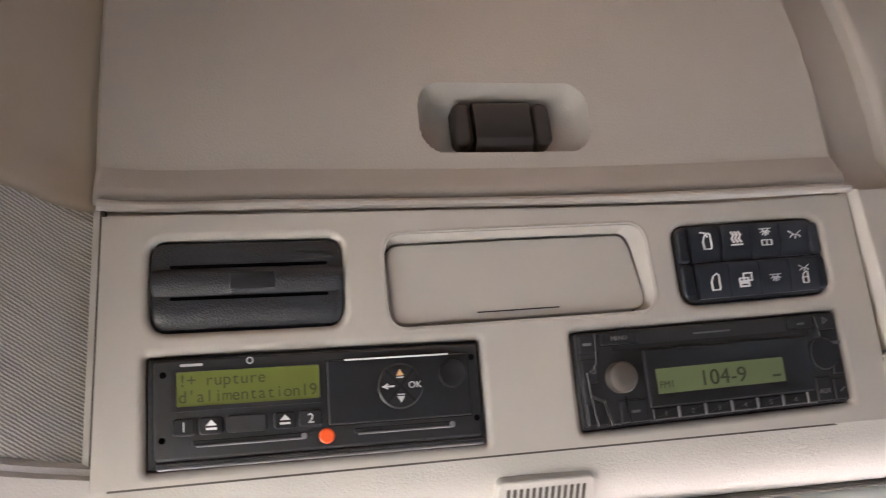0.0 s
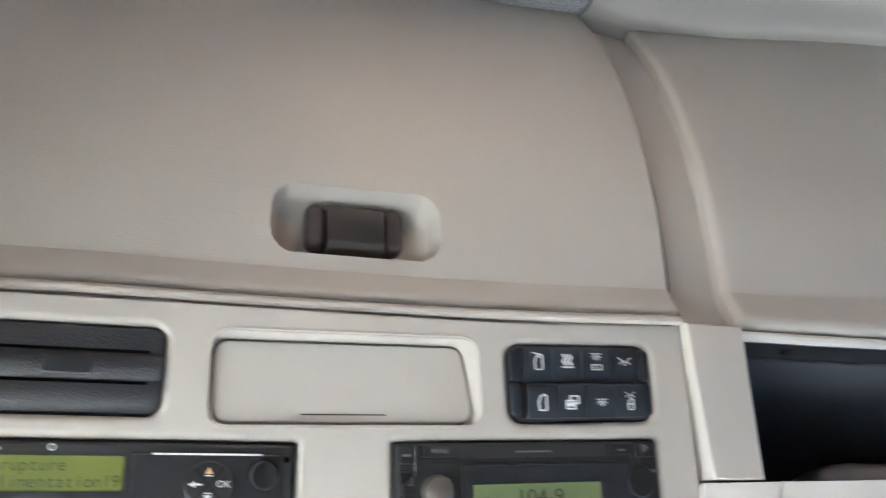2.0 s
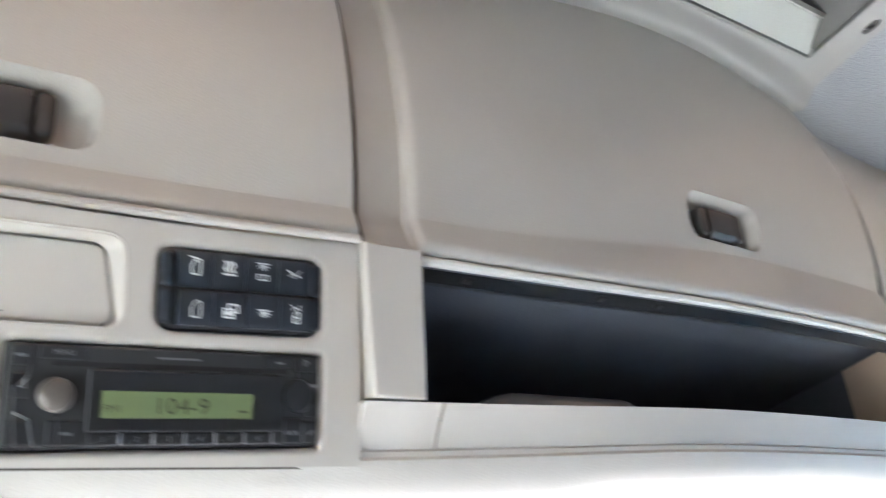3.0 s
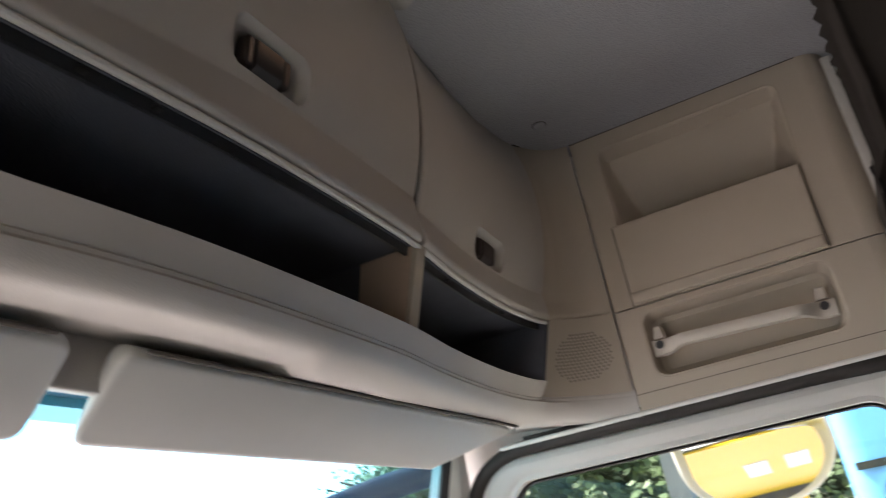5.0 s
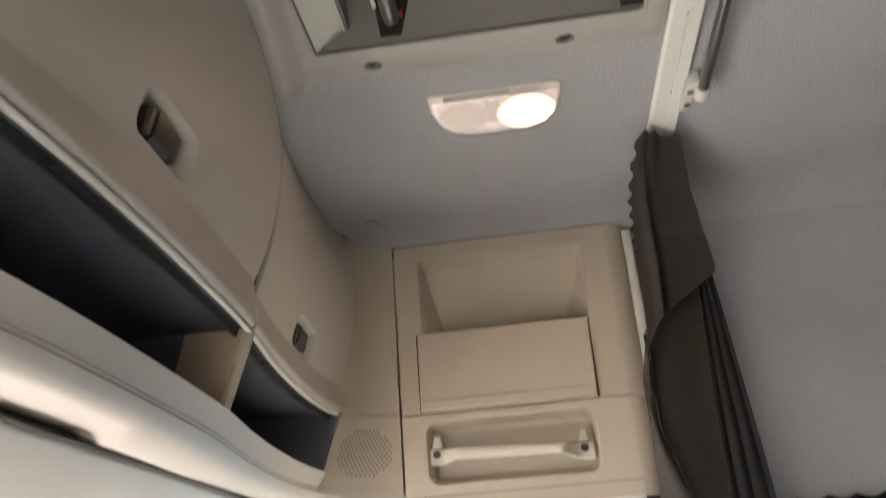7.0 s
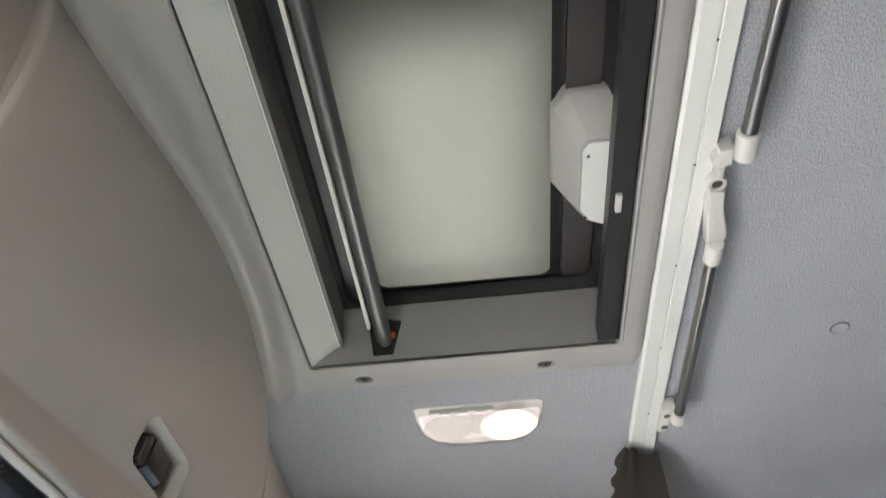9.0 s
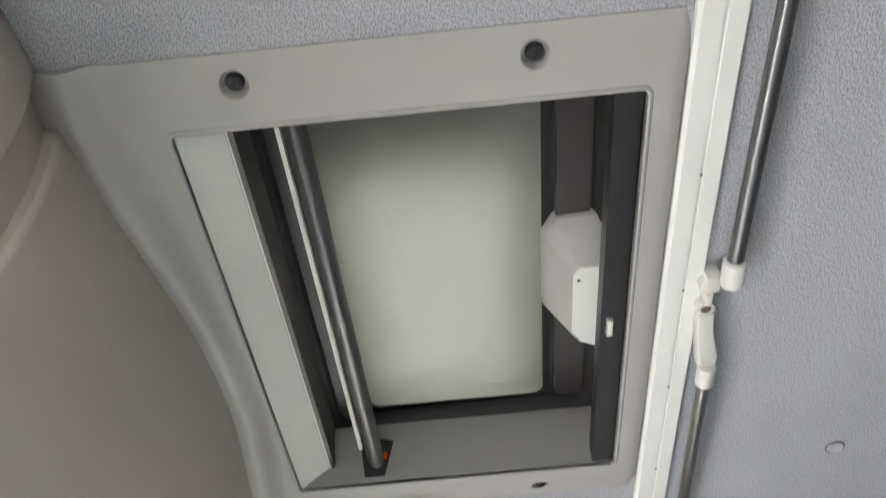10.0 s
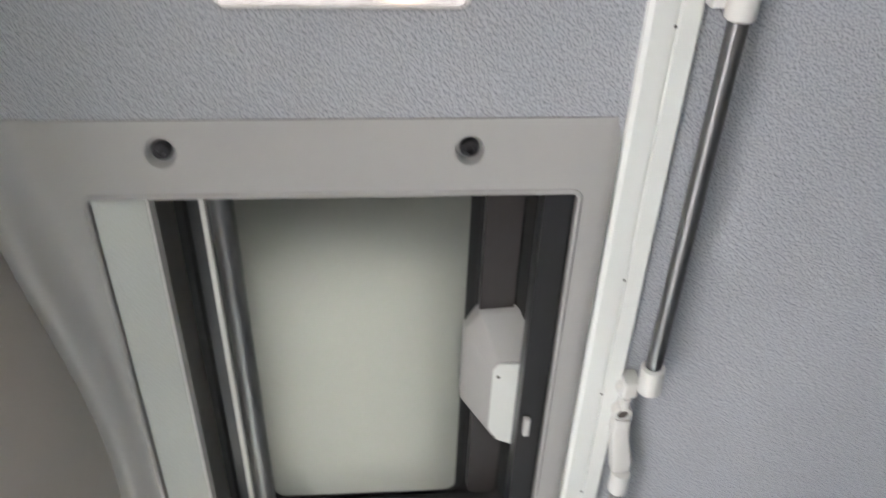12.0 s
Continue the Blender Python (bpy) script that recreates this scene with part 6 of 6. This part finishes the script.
    part("outer_fold", sheet(outer, steps(0, 1, 14), steps(0.85, 1.56, 60), 0.003), CURTAINC, th, "grey-brown outer fold")
    edge = pipe([(0.906 + 0.003 * math.sin(z * 90), hem(z) + 0.003 * math.sin(z * 70), z) for z in steps(0.86, 1.55, 60)], 0.0035, 8)
    part("hem", edge, CURTAINB, th)
    return th


CURTAINC = mat("grey_brown_curtain_face", (0.052, 0.046, 0.040), 0.7, grain=0.35, grain_scale=1600, vary=0.1, spec=0.3)
build_curtain()


def build_rear_curtain():
    th = thing("bunk_window_curtain", "black gathered curtain in front of the bunk's side window", "curtain", (0.96, 0.0, 0.7))

    def fn(u, z, t):
        y = 0.135 - 0.75 * u
        return Vector((0.968 + 0.010 * math.sin(u * 95) + 0.006 * math.sin(u * 41 + z * 9) - t, y, z + (0.004 * math.sin(u * 95 + 1) if z > 1.2 else 0)))

    part("gathered_cloth", sheet(fn, steps(0, 1, 160), steps(0.7, 1.243, 10), 0.003), CURTAINB, th)
    part("wire", pipe([(0.978, 0.15, 1.225), (0.978, -0.7, 1.225)], 0.003, 8), RUBBER, th)
    return th


build_rear_curtain()


def build_door_curtain():
    th = thing("door_curtain", "black pleated curtain tied behind the door window", "curtain", (0.955, 0.33, 0.8))

    def fn(u, z, t):
        w = 0.05 + 0.03 * smooth(z, 1.25, 1.05)
        return Vector((0.945 + 0.010 * math.cos(u * 20 + z * 12) + 0.006 * math.sin(z * 75 + u * 7) * math.sin(u * 9 + 1.0) - t, 0.372 - w * u - 0.05 * smooth(z, 1.22, 1.0) , z))

    part("pleated_cloth", sheet(fn, steps(0, 1, 36), steps(0.75, 1.262, 80), 0.003), CURTAINB, th)
    return th


build_door_curtain()


WEAVE = mat("woven_seat_cloth", (0.05, 0.05, 0.05), 0.9, vary=0.1)
_wt = WEAVE.node_tree
_wc = _wt.nodes.new("ShaderNodeTexCoord")
_wm = _wt.nodes.new("ShaderNodeMapping")
_wm.inputs["Rotation"].default_value = (radians(90), 0, 0)
_wb = _wt.nodes.new("ShaderNodeTexBrick")
_wb.inputs["Color1"].default_value = (0.30, 0.29, 0.26, 1)
_wb.inputs["Color2"].default_value = (0.16, 0.155, 0.14, 1)
_wb.inputs["Mortar"].default_value = (0.03, 0.03, 0.03, 1)
_wb.inputs["Scale"].default_value = 1.0
_wb.inputs["Brick Width"].default_value = 0.0068
_wb.inputs["Row Height"].default_value = 0.0044
_wb.inputs["Mortar Size"].default_value = 0.0017
_wt.links.new(_wc.outputs["Object"], _wm.inputs["Vector"])
_wt.links.new(_wm.outputs["Vector"], _wb.inputs["Vector"])
_wt.links.new(_wb.outputs["Color"], _wt.nodes["Principled BSDF"].inputs["Base Color"])


def build_headrest():
    th = thing("passenger_seat", "dark seat with grey woven headrest front", "seat", (0.47, 0.2, 0.3))

    def fn(u, v, t):
        a = u * 2 * math.pi
        r = 1.0
        c, s_ = math.cos(a), math.sin(a)
        p = 0.62
        px = 0.115 * math.copysign(abs(c) ** p, c)
        py = 0.060 * math.copysign(abs(s_) ** p, s_)
        k = math.sqrt(max(0.0, 1 - v * v)) if v > 0 else 1.0
        return Vector((0.50 + px * (0.25 + 0.75 * k), 0.235 + 1.2 * py * (0.3 + 0.7 * k), 1.06 + (0.08 * v if v > 0 else 0.16 * v)))

    bm = bmesh.new()
    rings(bm, [[fn(u / 40, v, 0) for u in range(40)] for v in [-1.0, -0.6, -0.2, 0.0, 0.2, 0.4, 0.6, 0.75, 0.87, 0.95, 0.99]])
    part("headrest", bm, CURTAINB, th)
    bm = bmesh.new()
    rings(bm, [[fn(0.06 + 0.38 * u / 24, v, 0) + Vector((0, 0.003, 0.001)) for u in range(25)] for v in [-0.9, -0.5, -0.2, 0.0, 0.2, 0.4, 0.6, 0.75, 0.87]], closed=False, caps=False)
    part("front_cover", bm, WEAVE, th, "light-flecked woven headrest front")
    part("seat_base", slab(rrect(0.25, 0.12, 0.69, 0.62, 0.05), -0.2, 0.27, Matrix.Identity(4), 0.04), CURTAINB, th)
    part("backrest", slab(rrect(0.23, 0.10, 0.71, 0.25, 0.06), 0.25, 0.88, Matrix.Identity(4), 0.05), CURTAINB, th)
    return th


build_headrest()


# ---- outside ----
GROUND = mat("pale_yard_gravel", (0.40, 0.385, 0.36), 0.9, grain=0.5, grain_scale=40, vary=0.3)
LEAF = mat("foliage", (0.05, 0.095, 0.03), 0.6, vary=0.5, vary_scale=2.0)
BARK = mat("bark", (0.09, 0.07, 0.05), 0.9, vary=0.3)
BLUE = mat("light_blue_lacquer", (0.07, 0.28, 0.52), 0.3, vary=0.04, coat=0.5)
MIRROR = mat("mirror_glass", (0.85, 0.86, 0.86), 0.02, metal=1.0, vary=0.0)
CARW = mat("silver_lacquer", (0.5, 0.5, 0.5), 0.3, metal=0.4, vary=0.04)
DARKW = mat("dark_vehicle_glass", (0.02, 0.03, 0.035), 0.08, vary=0.1)
GZ = -1.25
setting("ground", block((-400, -400, GZ - 0.5), (400, 400, GZ)), GROUND, "pale gravel yard reaching the horizon", "ground")


def build_tree(x, y, h, seed, low=0.58, leaf=1.0):
    rng = random.Random(seed)
    th = thing("tree", "leafy green tree beyond the yard", "tree", (x, y, GZ), group="trees")
    bm = pipe([(x, y, GZ), (x + 0.1, y, GZ + h * 0.4), (x - 0.1, y + 0.1, GZ + h * 0.85)], [h * 0.03, h * 0.02, h * 0.006], 8)
    for _ in range(7):
        a = rng.uniform(0, 6.28)
        z0 = GZ + h * rng.uniform(0.3, 0.7)
        pipe([(x, y, z0), (x + math.cos(a) * h * 0.14, y + math.sin(a) * h * 0.14, z0 + h * 0.12), (x + math.cos(a) * h * 0.26, y + math.sin(a) * h * 0.26, z0 + h * 0.17)], [h * 0.012, h * 0.008, h * 0.003], 6, bm)
    part("trunk", bm, BARK, th)
    verts, faces = [], []
    for _ in range(34):
        a, e = rng.uniform(0, 6.28), rng.uniform(-0.6, 1.0)
        rr = h * 0.3 * math.sqrt(1 - min(0.95, e * e)) * rng.uniform(0.5, 1.1)
        c = Vector((x + rr * math.cos(a), y + rr * math.sin(a), GZ + h * (low + (0.94 - low) * e)))
        cr = h * rng.uniform(0.07, 0.13)
        for _ in range(330):
            d = Vector((rng.gauss(0, 1), rng.gauss(0, 1), rng.gauss(0, 1))).normalized() * cr * rng.uniform(0.4, 1.05)
            p = c + d
            u = Vector((rng.gauss(0, 1), rng.gauss(0, 1), rng.gauss(0, 0.6))).normalized() * h * 0.0068 * leaf
            w = u.orthogonal().normalized() * h * 0.0048 * leaf
            n = len(verts)
            verts += [p - u, p + w, p + u, p - w]
            faces.append((n, n + 1, n + 2, n + 3))
    me = bpy.data.meshes.new("crown")
    me.from_pydata([tuple(v) for v in verts], [], faces)
    me.materials.append(LEAF)
    ob = new("crown", me)
    ob.parent = th
    ob.matrix_parent_inverse = Matrix.Translation(-Vector(th.location))
    return th


for k, (tx, ty, thh) in enumerate(((13, 5.2, 8.5), (15.5, 8.5, 9.5), (17, 3.0, 9), (22, 9.5, 10), (26, 12.5, 11), (21, 6, 10), (13.5, 2.6, 8), (16, 0.4, 9), (24, 2.5, 11))):
    build_tree(tx, ty, thh, 10 + k)
# bushy young trees along the yard's edge
for k, (tx, ty, thh) in enumerate(((11.4, 3.0, 5.2), (11.8, 4.3, 4.6), (11.2, 5.6, 5.6), (11.6, 6.9, 5.0), (11.9, 7.9, 4.2), (12.2, 1.7, 5.0), (12.6, 3.7, 5.6), (12.8, 5.0, 5.4), (12.6, 6.3, 5.8), (12.9, 7.4, 5.2))):
    build_tree(tx, ty, thh, 40 + k, 0.45, 2.0)


def build_blue_truck():
    th = thing("blue_truck", "light blue truck cab parked alongside", "truck", (4.6, 0.0, GZ))
    part("cab_body", slab(rrect(3.9, -2.2, 6.2, 0.55, 0.12), GZ + 0.9, 2.35, Matrix.Identity(4), 0.12), BLUE, th)
    part("roof_fairing", slab(rrect(4.0, -2.1, 6.1, 0.2, 0.1), 2.3, 2.9, Matrix.Identity(4), 0.25), BLUE, th)
    g = frame_of((3.9, 0, 0), (0, -1, 0), (0, 0, 1))
    part("side_window", slab(rrect(-0.38, 0.45, 0.5, 1.13, 0.06), -0.01, 0.006, g), DARKW, th)
    part("window_seal", plate(rrect(-0.41, 0.42, 0.53, 1.16, 0.07), [rrect(-0.38, 0.45, 0.5, 1.13, 0.06)], -0.01, 0.008, g), RUBBER, th)
    part("waist_strip", slab(rrect(-0.5, 1.20, 2.0, 1.235), -0.01, 0.012, g), DARKW, th)
    for y in (-0.2, -1.6):
        part("wheel", turned([(0.48, 0), (0.5, 0.05), (0.5, 0.25), (0.3, 0.28), (0.05, 0.26)], Matrix.Translation((4.2, y, GZ + 0.5)) @ Matrix.Rotation(radians(-90), 4, "Y"), 28), RUBBER, th)
    return th


build_blue_truck()


def build_yellow_machine():
    th = thing("yellow_loader", "yellow loader parked beyond the blue truck", "loader", (7.5, 1.4, GZ))
    part("body", slab(rrect(7.0, 0.98, 9.2, 1.78, 0.1), GZ + 0.8, 1.2, Matrix.Identity(4), 0.1), YELLOW, th)
    part("cab_roof", slab(rrect(7.1, 1.0, 8.6, 1.76, 0.1), 1.75, 1.95, Matrix.Identity(4), 0.05), YELLOW, th)
    for x, y in ((7.15, 1.08), (8.5, 1.08), (7.15, 1.72), (8.5, 1.72)):
        part("cab_post", pipe([(x, y, 1.1), (x, y, 1.85)], 0.05, 8), YELLOW, th)
    for y in (0.9, 1.8):
        part("wheel", turned([(0.5, 0), (0.55, 0.1), (0.55, 0.3), (0.3, 0.35), (0.05, 0.33)], Matrix.Translation((7.4, y, GZ + 0.55)) @ Matrix.Rotation(radians(-90), 4, "Y"), 24), RUBBER, th)
    return th


build_yellow_machine()


def build_car():
    th = thing("parked_car", "silver car parked between the trucks", "car", (6.0, 2.6, GZ))
    prof = [(1.5, 0.35), (1.5, 0.8), (2.2, 0.95), (2.55, 1.42), (3.3, 1.48), (4.0, 1.05), (4.7, 0.95), (4.7, 0.35)]
    bm = bmesh.new()
    rings(bm, [[Vector((x, y + 0.2, GZ + z)) for y, z in prof] for x in (5.4, 5.5, 7.1, 7.2)])
    part("body", bm, CARW, th)
    for x in (5.45, 7.0):
        for y in (2.3, 4.3):
            part("wheel", turned([(0.28, 0), (0.31, 0.03), (0.31, 0.17), (0.2, 0.2), (0.03, 0.18)], Matrix.Translation((x, y, GZ + 0.31)) @ Matrix.Rotation(radians(-90), 4, "Y"), 24), RUBBER, th)
    return th


build_car()


POSTM = mat("grey_green_post_paint", (0.085, 0.10, 0.09), 0.6, vary=0.15)


def build_post():
    th = thing("yard_post", "grey-green steel post at the yard's edge", "post", (5.17, 1.56, GZ))
    part("pole", block((5.1, 1.49, GZ), (5.25, 1.63, 4.0), 0.01), POSTM, th)
    return th


build_post()


def build_door_lettering():
    """White markings on the yellow door, too small to read: plain bars."""
    th = thing("door_marking", "white bars painted on the yellow outer door", "marking", (1.072, 0.66, 0.1))
    g = frame_of((1.0712, 0.66, 0.18), (0, 1, 0), (0, 0, 1))
    for u in (-0.09, 0.03):
        part("bar", slab(rrect(u - 0.035, -0.07, u + 0.035, 0.12), 0.0, 0.0015, g), INK, th)
    return th


build_door_lettering()


def build_kerb_mirror():
    th = thing("kerb_mirror", "wide kerb mirror in a pale housing outside the door", "mirror", (1.27, 0.65, 1.08))
    g = frame_of((1.27, 0.645, 1.165), (0, -1, 0.06), (-0.86, 0.0, 1)) @ Matrix.Diagonal((1, 1.29, 1, 1))

    def oval(k, n=36):
        # wide bowl, straight along its top
        pts = [(0.150 * k * math.cos(a) * (1 - 0.06 * math.sin(a)), 0.02 + 0.11 * k * math.sin(a)) for a in [math.pi + math.pi * i / (n - 1) for i in range(n)]]
        return pts + [(0.146 * k, 0.030 + 0.012 * k), (0.13 * k, 0.032 + 0.016 * k), (-0.13 * k, 0.05 + 0.035 * k), (-0.146 * k, 0.045 + 0.03 * k)]

    part("housing", slab(oval(1.0), -0.05, 0.0, g, 0.012), WHITE, th)
    part("mirror_glass", slab(oval(0.84), 0.0, 0.003, g), MIRROR, th)
    part("arm", pipe([(1.29, 0.70, 1.22), (1.15, 0.80, 1.34), (1.05, 0.85, 1.38)], 0.018, 10), RUBBER, th)
    return th


build_kerb_mirror()


ARM = mat("navy_black_arm_plastic", (0.005, 0.009, 0.02), 0.8, vary=0.1, spec=0.1)


def build_front_mirror():
    th = thing("front_mirror", "rounded front mirror with a pale rim beyond the windscreen", "mirror", (0.895, 1.56, 1.1))
    g = frame_of((0.862, 1.55, 1.112), (1, 0.15, 0), (0, -0.35, 1))

    def oval(k, n=32):
        return [(0.148 * k * math.copysign(abs(math.cos(a)) ** 0.85, math.cos(a)), 0.125 * k * math.copysign(abs(math.sin(a)) ** 0.85, math.sin(a))) for a in [2 * math.pi * i / n for i in range(n)]]

    bm = bmesh.new()
    rings(bm, [[g @ Vector((u, v, w)) for u, v in oval(k)] for k, w in ((0.92, 0.0), (0.97, 0.006), (1.0, 0.0), (1.0, -0.02), (0.85, -0.06), (0.4, -0.08))])
    part("housing", bm, CARW, th, "silver-grey rounded rim and back")
    part("mirror_glass", slab(oval(0.92), -0.002, 0.001, g), MIRROR, th)
    part("arm", pipe([(0.87, 1.66, 1.17), (0.91, 1.63, 1.225), (1.02, 1.50, 1.240), (1.12, 1.42, 1.272), (1.2, 1.28, 1.295)], [0.02, 0.028, 0.03, 0.03, 0.03], 12), ARM, th, "navy-black mirror arm")
    return th


build_front_mirror()


def build_side_mirror():
    th = thing("side_mirror", "dark grey rounded side mirror housing outside the door", "mirror", (1.36, 1.05, 0.7))
    g = frame_of((1.34, 1.045, 0.93), (0.35, -1, 0), (0, 0, 1))
    part("housing", slab(fillet([(-0.125, -0.24), (0.125, -0.24), (0.105, 0.235), (-0.105, 0.235)], 0.07), -0.10, 0.0, g, 0.03), DASH, th)
    part("mirror_glass", slab(fillet([(-0.09, -0.20), (0.09, -0.20), (0.08, 0.19), (-0.07, 0.19)], 0.04), 0.0, 0.003, g), MIRROR, th)
    part("bracket", pipe([(1.36, 1.08, 0.75), (1.2, 1.15, 0.72), (1.04, 1.16, 0.70)], 0.018, 10), RUBBER, th)
    return th


build_side_mirror()
